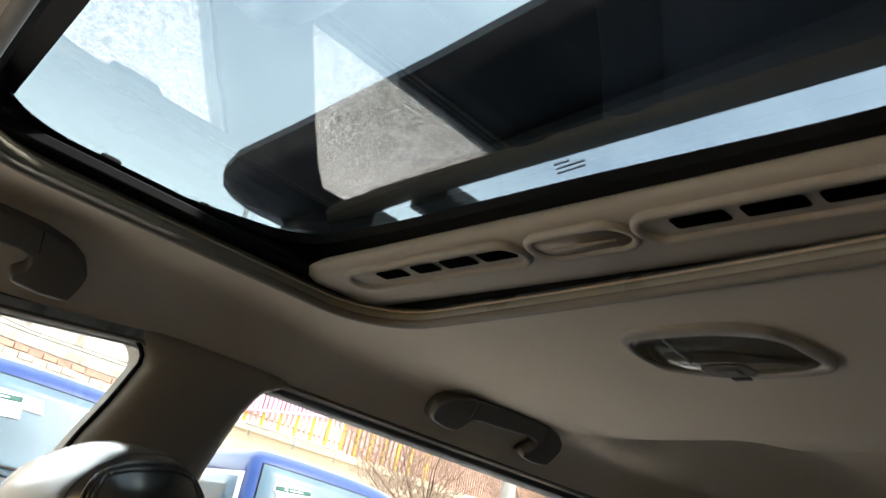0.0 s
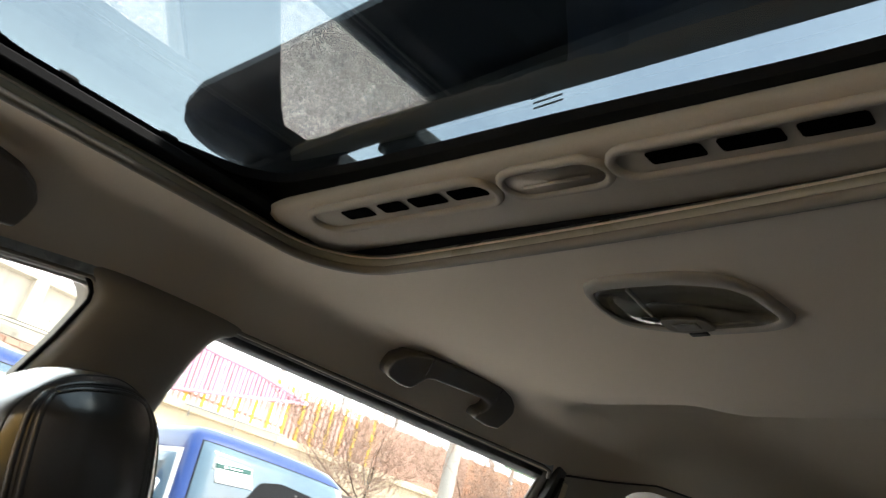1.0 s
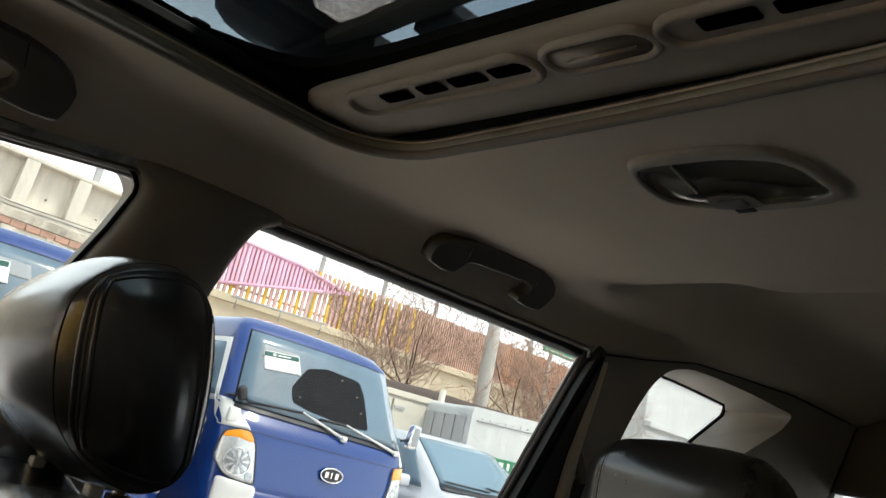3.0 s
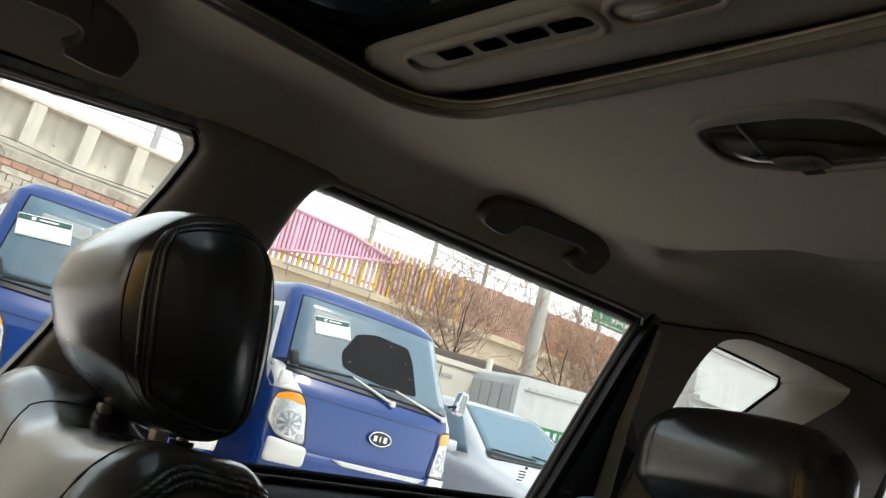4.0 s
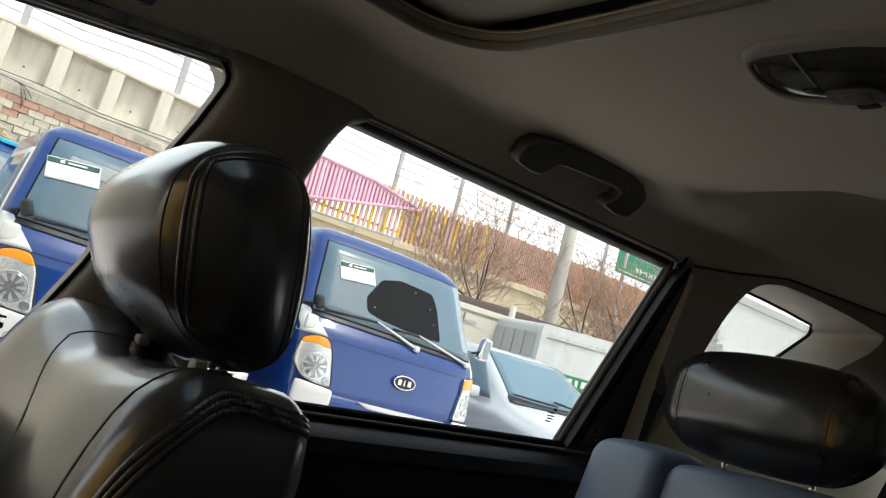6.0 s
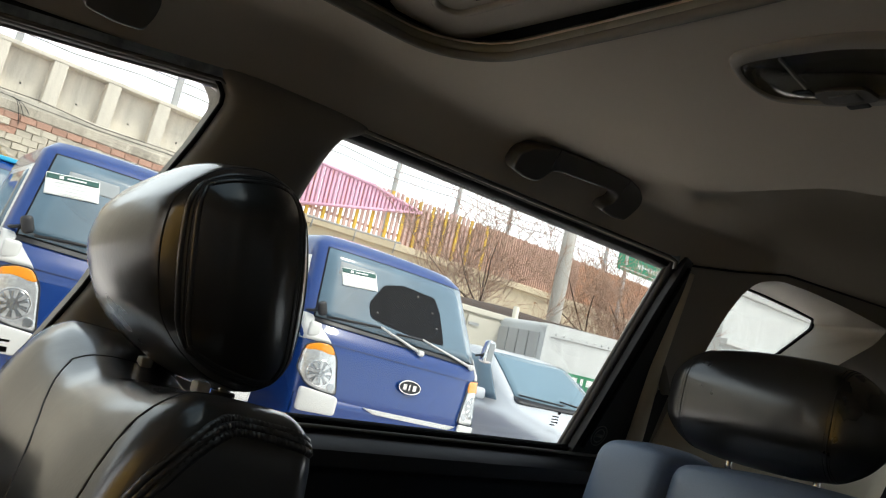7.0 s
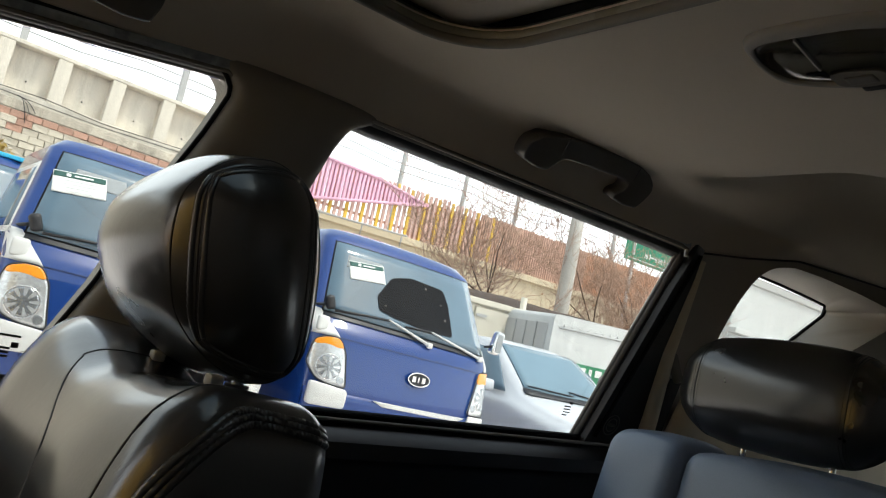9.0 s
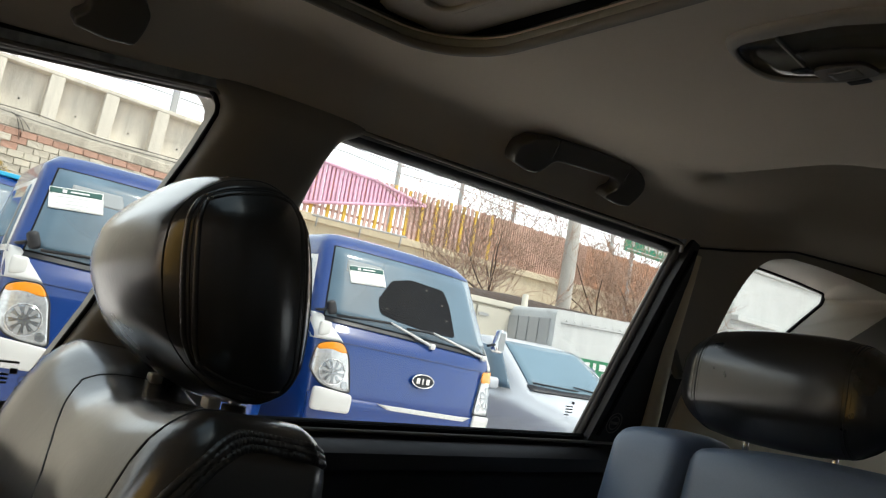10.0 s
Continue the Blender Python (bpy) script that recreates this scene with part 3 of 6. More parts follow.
def dome_lamp():
    t = thing("ceiling_light", "clear lozenge-shaped dome lamp with a grey-beige rim in the headliner", "dome lamp")
    mid = Vector((0.684, 0.018))

    def spread(points, r, n=64):
        """A rounded outline, sampled at even angles round the lamp's middle."""
        pts = rounded(points, r, 6)
        out = []
        for i in range(n):
            w = 2 * math.pi * i / n
            d = Vector((math.cos(w), math.sin(w)))
            far = 0.0
            for a, b in zip(pts, pts[1:] + pts[:1]):
                e, q = b - a, a - mid
                den = d.x * e.y - d.y * e.x
                if abs(den) > 1e-12:
                    k, u = (q.x * e.y - q.y * e.x) / den, (q.x * d.y - q.y * d.x) / den
                    if k > 0 and -1e-6 <= u <= 1 + 1e-6:
                        far = max(far, k)
            out.append(mid + d * far)
        return out

    edge = spread([(0.610, 0.099), (0.602, 0.076), (0.602, 0.038), (0.608, -0.008), (0.618, -0.038), (0.634, -0.056), (0.668, -0.070), (0.735, -0.077), (0.757, -0.060), (0.762, -0.030), (0.762, 0.020), (0.752, 0.056), (0.731, 0.094), (0.718, 0.109), (0.698, 0.1145), (0.664, 0.114), (0.630, 0.108)], 0.010)
    inner = spread([(0.630, 0.099), (0.624, 0.084), (0.626, 0.056), (0.630, 0.004), (0.648, -0.040), (0.670, -0.054), (0.735, -0.062), (0.748, -0.035), (0.748, 0.012), (0.740, 0.050), (0.724, 0.086), (0.711, 0.104), (0.686, 0.1095), (0.656, 0.108)], 0.010)
    at = lambda f, z: [Vector((p.x, p.y, z)) for p in (a.lerp(b, f) for a, b in zip(edge, inner))]
    into = lambda f, z: [Vector((p.x, p.y, z)) for p in (a.lerp(mid, f) for a in inner)]
    bm = loft(bmesh.new(), [at(0, 1.694), at(0, 1.686), at(0.08, 1.6835), at(0.3, 1.6822), at(0.85, 1.6826), at(1, 1.6845), at(1, 1.696)], caps=False)
    part("rim", bm, TRIM, t, "grey-beige plastic rim")
    bm = loft(bmesh.new(), [into(0.0, 1.6965), into(0.03, 1.696)])
    part("reflector", bm, TRIM_MID, t, "dull grey lamp bed", smooth=False)
    bm = loft(bmesh.new(), [into(0.0, 1.6852), into(0.05, 1.6835), into(0.3, 1.6828), into(0.7, 1.6824), into(0.96, 1.6822)])
    lens = part("lens", bm, LENS, t, "clear plastic lamp cover")
    lens.visible_shadow = False
    bm = plate(bmesh.new(), [(0.627, 0.0562, 1.6818), (0.627, 0.0542, 1.6818), (0.697, 0.0632, 1.6818), (0.697, 0.0652, 1.6818)], (0, 0, 0.012))
    part("divider", bm, TRIM, t, smooth=False)
    bm = plate(bmesh.new(), [(p.x, p.y, 1.6814) for p in rounded([(0.708, 0.062), (0.706, 0.046), (0.714, 0.014), (0.744, 0.010), (0.748, 0.040), (0.738, 0.064)], 0.008, 4)], (0, 0, 0.004))
    sharp(part("switch_plate", bm, TRIM_GREY, t))
    bm = cushion(bmesh.new(), (0.009, 0.014, 0.0016), 0.0015, n=8)
    part("button", bm, HANDLE, t, "oval grey push button").location = (0.728, 0.038, 1.6812)
    bm = cushion(bmesh.new(), (0.005, 0.011, 0.002), 0.0018, n=8)
    part("switch", bm, BLACK, t, "small dark rocker switch").location = (0.753, 0.036, 1.6828)
    bm = cushion(bmesh.new(), (0.011, 0.010, 0.003), 0.0028, n=8)
    part("bulb_cup", bm, CHROME, t, "bright metal bulb cup").location = (0.716, 0.075, 1.6875)


dome_lamp()


def pillar(bm, rows, n=14):
    """A rounded upright lining. rows: height, near edge's x, far edge's x, how far it stands inward, roundness."""
    rings = []
    for z, xa, xb, inward, e in rows:
        y = min(side_y(z), 0.70)
        ring = []
        for i in range(n + 1):
            w = math.pi * i / n
            ring.append(Vector(((xa + xb) / 2 - (xb - xa) / 2 * math.copysign(abs(math.cos(w)) ** 0.75, math.cos(w)), y + 0.014 - (inward + 0.014) * math.sin(w) ** e, z)))
        ring += [Vector((xb, y + 0.06, z)), Vector((xa, y + 0.06, z))]
        rings.append(ring)
    return loft(bm, rings)


def right_wall():
    w = thing("wall_right", "grey-beige plastic pillar linings along the car's side", "pillar lining", kind="structure")
    # B pillar
    rows = [(0.40, 0.06, 0.40), (0.80, 0.10, 0.37), (1.00, 0.130, 0.385), (1.206, 0.189, 0.408), (1.329, 0.235, 0.423), (1.42, 0.260, 0.434), (1.487, 0.279, 0.442),
            (1.53, 0.294, 0.449), (1.56, 0.302, 0.455), (1.580, 0.307, 0.462)]
    rows = [row + (0.03, 0.6) for row in rows]
    rows += [(1.590, 0.305, 0.468, 0.026, 0.6), (1.598, 0.299, 0.477, 0.020, 0.6), (1.607, 0.288, 0.494, 0.013, 0.6), (1.624, 0.270, 0.515, 0.0, 0.6)]
    part("pillar_lining", pillar(bmesh.new(), rows), TRIM_MID, w)
    part("door_seal", tube(bmesh.new(), [(row[1] - 0.003, min(side_y(row[0]), 0.70) + 0.008, row[0]) for row in rows[2:13]], 0.0030, 8), RUBBER, w, "black rubber door seal")
    # rear quarter lining with its window reveal
    arch = rounded([(1.392, 1.37), (1.402, 1.465), (1.412, 1.547), (1.430, 1.602), (1.458, 1.636), (1.515, 1.653), (1.63, 1.6575), (1.80, 1.657), (2.02, 1.650), (1.995, 1.608), (1.867, 1.524), (1.68, 1.38)], 0.03, 4)
    glass = rounded([(1.49, 1.37), (1.508, 1.471), (1.530, 1.565), (1.575, 1.630), (1.640, 1.667), (1.76, 1.668), (1.89, 1.666), (2.036, 1.661), (2.028, 1.632), (1.884, 1.540), (1.77, 1.46), (1.65, 1.375)], 0.02, 4)
    outer = []
    c = Vector((1.62, 1.52))
    for p in arch:
        d = (Vector(p) - c).normalized()
        lo, hi = 0.0, 4.0
        for _ in range(40):
            mid = (lo + hi) / 2
            m = c + d * mid
            front = float(np.interp(m.y, (1.19, 1.289, 1.424, 1.61), (1.322, 1.304, 1.274, 1.246)))
            if m.x > 2.38 or m.x < front or m.y < 0.40 or m.y > float(np.interp(m.x, *ZE)) + 0.004:
                hi = mid
            else:
                lo = mid
        outer.append(c + d * lo)
    yq = lambda x, z: float(np.interp(x, (1.26, 1.38, 1.52, 1.96, 2.4), (0.562, 0.538, 0.508, 0.49, 0.47))) + 0.30 * (float(np.interp(x, *ZE)) - z) + 0.004
    rings = []
    for f in (0, 0.25, 0.5, 0.75, 0.92, 1):
        rings.append([Vector((p.x, yq(p.x, p.y), p.y)) for p in (a.lerp(Vector(b), f) for a, b in zip(outer, arch))])
    part("quarter_lining", loft(bmesh.new(), rings, caps=False), TRIM, w, "beige moulded quarter panel lining")
    panel = [[Vector((x, yq(x, z) + d, z)) for z, d in ((0.75, -0.008), (1.325, -0.008), (1.340, 0.0), (1.335, 0.004), (0.75, 0.004))] for x in np.linspace(1.375, 2.36, 12)]
    part("cargo_lining", loft(bmesh.new(), panel), BEIGE, w, "light beige lower cargo side lining")
    rings = rings[-1:]
    rings.append([Vector((p[0], yq(*p) + 0.012, p[1])) for p in (Vector(a).lerp(Vector(b), 0.04) for a, b in zip(arch, glass))])
    rings.append([Vector((p[0], 0.5 * yq(*p) + 0.5 * 0.70, p[1])) for p in (Vector(a).lerp(Vector(b), 0.45) for a, b in zip(arch, glass))])
    rings.append([Vector((p[0], 0.698, p[1])) for p in glass])
    part("window_reveal", loft(bmesh.new(), rings, caps=False), TRIM, w, "beige window reveal")
    bm = bmesh.new()
    tube(bm, [(p[0], 0.698, p[1]) for p in glass], 0.006, 6, closed=True)
    part("window_seal", bm, RUBBER, w)
    g = plate(bmesh.new(), [(p[0], 0.702, p[1]) for p in glass], (0, 0.004, 0))
    q = part("pane", g, WINDOW_GLASS, w, smooth=False)
    q.visible_shadow = False
    # rounded front edge of the lining, beside the door's frame
    edge = [(x + 0.013, yq(x, z) - 0.002, z) for z, x in ((1.606, 1.2495), (1.55, 1.260), (1.424, 1.276), (1.289, 1.306), (1.19, 1.324), (1.0, 1.34))]
    # paler than the lining: the window light on this edge is in its colour
    part("edge_roll", tube(bmesh.new(), edge, 0.017, 10), BEIGE, w, "rounded rear pillar edge, its window light painted as paler beige")
    # seam between lining and headliner
    pts = [(x, float(np.interp(x, *YE)) + 0.001, float(np.interp(x, *ZE)) - 0.001) for x in np.linspace(1.26, 2.38, 40)]
    part("trim_gap", tube(bmesh.new(), pts, 0.0028, 6), BLACK, w)
    # belt guide on the C pillar
    bm = cushion(bmesh.new(), (0.012, 0.008, 0.034), 0.008, n=8)
    ob = part("belt_guide", bm, TRIM_GREY, w, "dark grey seat belt guide")
    ob.matrix_basis = pose(1.318, yq(1.318, 1.40) - 0.006, 1.400, -16, -14, 0)
    bm = plate(bmesh.new(), [(1.318, yq(1.318, 1.375) - 0.010, 1.375), (1.348, yq(1.348, 1.37) - 0.010, 1.370), (1.36, yq(1.36, 1.10) - 0.012, 1.10), (1.315, yq(1.315, 1.10) - 0.012, 1.10)], (0, 0.002, 0))
    part("belt", bm, BLACK, w, "black woven seat belt", smooth=False)
    # rail over the doors, A pillar and rocker
    bm = bmesh.new()
    tube(bm, [(-0.55, 0.60, 1.553), (0.0, 0.594, 1.602), (0.3, 0.592, 1.622), (1.26, 0.592, 1.622)], 0.022, 8)
    tube(bm, [(-0.52, 0.59, 1.615), (-0.80, 0.66, 1.38), (-1.05, 0.70, 1.18)], 0.045, 8)
    part("roof_rail", bm, BLACK, w)
    bm = box(bmesh.new(), (-1.1, 0.70, 0.30), (2.4, 0.78, 0.52), 0.02)
    part("rocker", bm, OWN_BODY, w)
    bm = box(bmesh.new(), (1.30, 0.745, 0.42), (2.42, 0.80, 1.36), 0.02)
    part("rear_wing", bm, OWN_BODY, w)
    bm = box(bmesh.new(), (-1.95, 0.70, 0.42), (-0.95, 0.80, 1.08), 0.03)
    part("front_wing", bm, OWN_BODY, w)
    return w


wall = right_wall()
left = copy_thing(wall, Matrix.Diagonal((1, -1, 1, 1)))
left.name = "wall_left"


def door(name, x0, x1, corner, stamp):
    """A side door: lined panel, black window frame, pane. corner: the window's outline as x, z."""
    d = thing(name, "black lined car door with a raised window", "car door", kind="structure")
    # lining, swept along x
    prof = [(0.690, 1.212), (0.700, 1.206), (0.694, 1.196), (0.668, 1.188), (0.655, 1.175), (0.652, 1.152), (0.660, 1.146), (0.664, 1.138), (0.660, 1.08), (0.655, 0.98),
            (0.625, 0.955), (0.600, 0.945), (0.595, 0.925), (0.615, 0.905), (0.655, 0.88), (0.668, 0.70), (0.672, 0.46), (0.700, 0.44), (0.74, 0.44), (0.745, 1.0), (0.742, 1.205)]
    tilt = lambda x: 0.018 * (x - 0.6) / 0.6
    rings = [[Vector((x, y, z + (tilt(x) if z > 1.1 else 0))) for y, z in prof] for x in np.linspace(x0, x1, 9)]
    sharp(part("lining", loft(bmesh.new(), rings), BLACK, d, "dark soft-touch door lining"))
    bm = box(bmesh.new(), (x0, 0.748, 0.42), (x1, 0.785, 1.125), 0.012)
    part("outer_panel", bm, OWN_BODY, d)
    # weatherstrip
    for dy, dz, r, m in ((0.0, 0.0, 0.007, RUBBER), (-0.016, -0.007, 0.0035, TRIM_GREY)):
        bm = tube(bmesh.new(), [(x, 0.703 + dy, 1.209 + dz + tilt(x)) for x in np.linspace(x0, x1, 6)], r, 6)
        part("weatherstrip", bm, m, d)
    on_side = lambda pts, dy: [(p[0], side_y(p[1]) + dy, p[1]) for p in pts]
    # the frame runs from the foot of the window round its top to the other foot
    part("window_frame", tube(bmesh.new(), on_side(outset(corner, 0.0105), 0.020), 0.0080, 8), HANDLE, d)
    part("glass_run", tube(bmesh.new(), on_side(outset(corner, 0.006), 0.026), 0.006, 6), HANDLE, d, "grey rubber glass run")
    top = [p for p, c in zip(outset(corner, 0.006), corner) if c[1] > 1.50 and (c[1] > 1.592 or x0 < 0)]
    low, high = on_side(top, 0.004), on_side([p + Vector((0, 0.012)) for p in top], 0.001)
    part("weatherstrip", plate(bmesh.new(), low + high[::-1], (0, 0.006, 0)), STRIP, d, "glossy grey weatherstrip over the window", smooth=False)
    part("frame_bead", tube(bmesh.new(), on_side(top, 0.003), 0.003, 6), TRIM_GREY, d, "thin grey edge bead")
    bm = plate(bmesh.new(), [(p[0], side_y(p[1]) + 0.026, p[1]) for p in corner], (0, 0.004, 0))
    g = part("pane", bm, WINDOW_GLASS, d, smooth=False)
    g.visible_shadow = False
    if stamp:
        bm = bmesh.new()
        for i, (a, b) in enumerate(((0.004, 0.020), (0.005, 0.022), (0.007, 0.023), (0.006, 0.018))):
            z = 1.280 - 0.0055 * i
            box(bm, (1.112 + a - 0.004, side_y(z) + 0.0225, z), (1.112 + b - 0.004, side_y(z) + 0.0245, z + 0.0022))
        box(bm, (1.122, side_y(1.288) + 0.0225, 1.286), (1.128, side_y(1.288) + 0.0245, 1.291))
        part("stamp", bm, BLACK, d, "small printed glass stamp", smooth=False)
    return d


REAR_WIN = [(0.385, 1.200), (0.415, 1.36), (0.430, 1.51), (0.445, 1.575), (0.478, 1.6085), (0.775, 1.6095), (1.19, 1.613), (1.2095, 1.611), (1.2125, 1.602), (1.205, 1.56), (1.190, 1.45), (1.1614, 1.230), (1.158, 1.200)]
FRONT_WIN = [(-0.82, 1.185), (-0.72, 1.28), (-0.50, 1.48), (-0.40, 1.530), (0.061, 1.5742), (0.172, 1.5851), (0.291, 1.5985), (0.318, 1.592), (0.300, 1.50), (0.262, 1.329), (0.215, 1.19)]
rear_door = door("door_1", 0.30, 1.34, REAR_WIN, True)
# corner panel behind the rear door's window, with an embossed ring
poly = [(1.226, 1.628), (1.250, 1.622), (1.264, 1.55), (1.281, 1.424), (1.312, 1.275), (1.33, 1.19), (1.166, 1.19), (1.174, 1.233), (1.196, 1.40), (1.214, 1.54), (1.226, 1.60)]
sharp(part("corner_panel", plate(bmesh.new(), [(x, side_y(z) - 0.006, z) for x, z in poly], (0, 0.03, 0)), BLACK, rear_door, "black plastic corner panel with an embossed ring"))
part("corner_bead", tube(bmesh.new(), [(x + 0.022, side_y(z) - 0.008, z) for x, z in ((1.170, 1.235), (1.190, 1.364), (1.207, 1.495), (1.222, 1.61))], 0.0045, 6), RUBBER, rear_door)
bm = bmesh.new()
for r in (0.020, 0.013):
    tube(bm, [(1.226 + r * math.cos(w), side_y(1.262 + r * math.sin(w)) - 0.0065, 1.262 + r * math.sin(w)) for w in np.linspace(0, 2 * math.pi, 25)[:-1]], 0.0012, 4, closed=True)
box(bm, (1.217, side_y(1.262) - 0.0078, 1.259), (1.235, side_y(1.262) - 0.006, 1.265))
part("embossed_ring", bm, TRIM_GREY, rear_door)
bm = cushion(bmesh.new(), (0.045, 0.012, 0.014), 0.008, n=8)
hd = part("door_handle", bm, CHROME, rear_door, "chrome inner door handle")
hd.location = (0.635, 0.648, 1.078)
front_door = door("door_2", -0.86, 0.20, FRONT_WIN, False)
bm = bmesh.new()
sy = lambda z: side_y(z) + 0.0225
for x, z, w in ((0.135, 1.2465, 0.045), (0.150, 1.231, 0.022), (0.148, 1.226, 0.024), (0.152, 1.221, 0.020)):
    box(bm, (x, sy(z), z), (x + w, sy(z) + 0.002, z + 0.0028))
box(bm, (0.172, sy(1.238), 1.234), (0.180, sy(1.238) + 0.002, 1.2405))
for x, z in ((0.1875, 1.227), (0.1865, 1.2155)):
    tube(bm, [(x + 0.0042 * math.cos(w), sy(z), z + 0.0042 * math.sin(w)) for w in np.linspace(0, 2 * math.pi, 17)[:-1]], 0.0006, 4, closed=True)
part("stamp", bm, BLACK, front_door, "small printed glass stamp", smooth=False)
for ob, nm in ((rear_door, "door_3"), (front_door, "door_4")):
    copy_thing(ob, Matrix.Diagonal((1, -1, 1, 1))).name = nm


def car_shell():
    """Floor, plain bulkheads and glazing that close the cabin."""
    ob = part("floor", box(bmesh.new(), (-1.15, -0.72, 0.33), (2.42, 0.72, 0.37), 0.01), CARPET)
    tagged(ob, "dark carpeted car floor", "car floor", kind="structure")
    bm = plate(bmesh.new(), [(-0.75, -0.72, 1.06), (-0.66, -0.72, 1.03), (-0.70, -0.72, 0.80), (-1.0, -0.72, 0.37), (-1.15, -0.72, 0.37), (-1.15, -0.72, 1.08)], (0, 1.44, 0))
    ob = sharp(part("wall_front", bm, BLACK, smooth=True))
    tagged(ob, "plain black dashboard bulkhead", "dashboard", kind="structure")
    bm = box(bmesh.new(), (2.38, -0.74, 0.37), (2.46, 0.74, 1.22), 0.02)
    for s in (1, -1):
        tube(bm, [(2.40, s * 0.66, 1.2), (2.38, s * 0.52, 1.70)], 0.05, 8)
    ob = part("wall_rear", bm, BLACK)
    tagged(ob, "plain black tailgate lining", "tailgate", kind="structure")
    part("header", box(bmesh.new(), (2.375, -0.60, 1.50), (2.46, 0.60, 1.80), 0.012), TRIM_MID, ob, "taupe plastic header over the rear window")
    g = part("pane", plate(bmesh.new(), [(2.43, -0.64, 1.21), (2.43, 0.64, 1.21), (2.41, 0.50, 1.70), (2.41, -0.50, 1.70)], (0.004, 0, 0)), REAR_PANE, ob, "clear rear window", smooth=False)
    g.visible_shadow = True
    bm = plate(bmesh.new(), [(-1.95, -0.76, 0.95), (-1.02, -0.76, 1.09), (-1.02, 0.76, 1.09), (-1.95, 0.76, 0.95)], (0, 0, -0.03))
    ob = part("bonnet", bm, OWN_BODY)
    tagged(ob, "dark painted bonnet of the car", "bonnet", kind="structure")
    for x in (-1.35, 1.75):
        for s in (1, -1):
            zw = 0.03 * (3.6 - x) + 0.30
            bm = tube(bmesh.new(), [(x, s * 0.60, zw), (x, s * 0.78, zw)], 0.30, 28)
            ob = sharp(part("road_wheel", bm, RUBBER))
            tagged(ob, "black rubber road wheel under the car", "wheel", kind="structure")


car_shell()


# ---- seats ----
def dense(pts, k):
    """The same closed line with k points for each one."""
    return [a.lerp(b, j / k) for a, b in zip(pts, pts[1:] + pts[:1]) for j in range(k)]


def headrest(parent, centre, half, r, bulge, tilt, seams, n=16, post=(), taper=0.0, flare=0.0, round_end=0.0):
    cx, cy, cz = centre

    def warp(p):
        u = p.z / half[2]
        q = Vector((p.x * (1 + flare * max(0, -u) ** 2) + tilt * p.z, p.y, p.z))
        q.z *= (1 - taper * (1 - p.x / half[0]) / 2) * (1 - round_end * abs(p.y / half[1]) ** 4)
        q.y *= 1 - 0.04 * max(0, -u) ** 2 - 0.03 * max(0, u) ** 2
        return Vector((q.x + cx, q.y + cy, q.z + cz))

    h = part("headrest", cushion(bmesh.new(), half, r, bulge, warp, n), LEATHER, parent, "stuffed black leather headrest")
    for y in seams:
        def loop(off, out):
            pts = []
            for a, b in ((0, -1), (1, 0), (0, 1), (-1, 0)):
                for i in range(24):
                    u = math.sin(math.pi / 2 * (-1 + i / 12))
                    e = {(0, -1): (u, -1), (1, 0): (1, u), (0, 1): (-u, 1), (-1, 0): (-1, -u)}[(a, b)]
                    base = cushion_point((e[0], (y + off) / half[1], e[1]), half, r, bulge, warp)
                    mid = Vector((cx, base.y, cz))
                    pts.append(base + (base - mid).normalized() * out)
            return pts
        s = 1 if y > 0 else -1
        part("seam", tube(bmesh.new(), loop(0, -0.0006), 0.0012, 5, closed=True), BLACK, h)
        if y < -half[1] * 0.8 and len(seams) == 3:
            for off in (-0.0055, 0.0055):
                pts = [p + (p - Vector((cx, p.y, cz))).normalized() * 0.00025 * math.sin(2.4 * i) for i, p in enumerate(dense(loop(off * s, -0.0013), 4))]
                part("piping", tube(bmesh.new(), pts, 0.0028, 6, closed=True), LEATHER, h)
        elif len(seams) == 2:
            bm = bmesh.new()
            for off in (-0.006, 0.006):
                stitches(bm, loop(off * s, 0.0), 0.0005, 0.0045)
            part("stitching", bm, THREAD, h)
    for x, y, z0, z1 in post:
        p = part("post", tube(bmesh.new(), [(x, y, z0), (x, y, z1)], 0.0055, 10), CHROME, parent, "chrome headrest post")
        c = part("collar", tube(bmesh.new(), [(x, y, z0 + 0.012), (x, y, z0 + 0.040)], 0.0105, 12), BLACK, parent, "black plastic post collar")
        part("catch", cushion(bmesh.new(), (0.006, 0.008, 0.005), 0.0025, n=6), STEEL, c, "grey release catch").location = (x - 0.030, y - 0.022, z0 + 0.043)
    return h


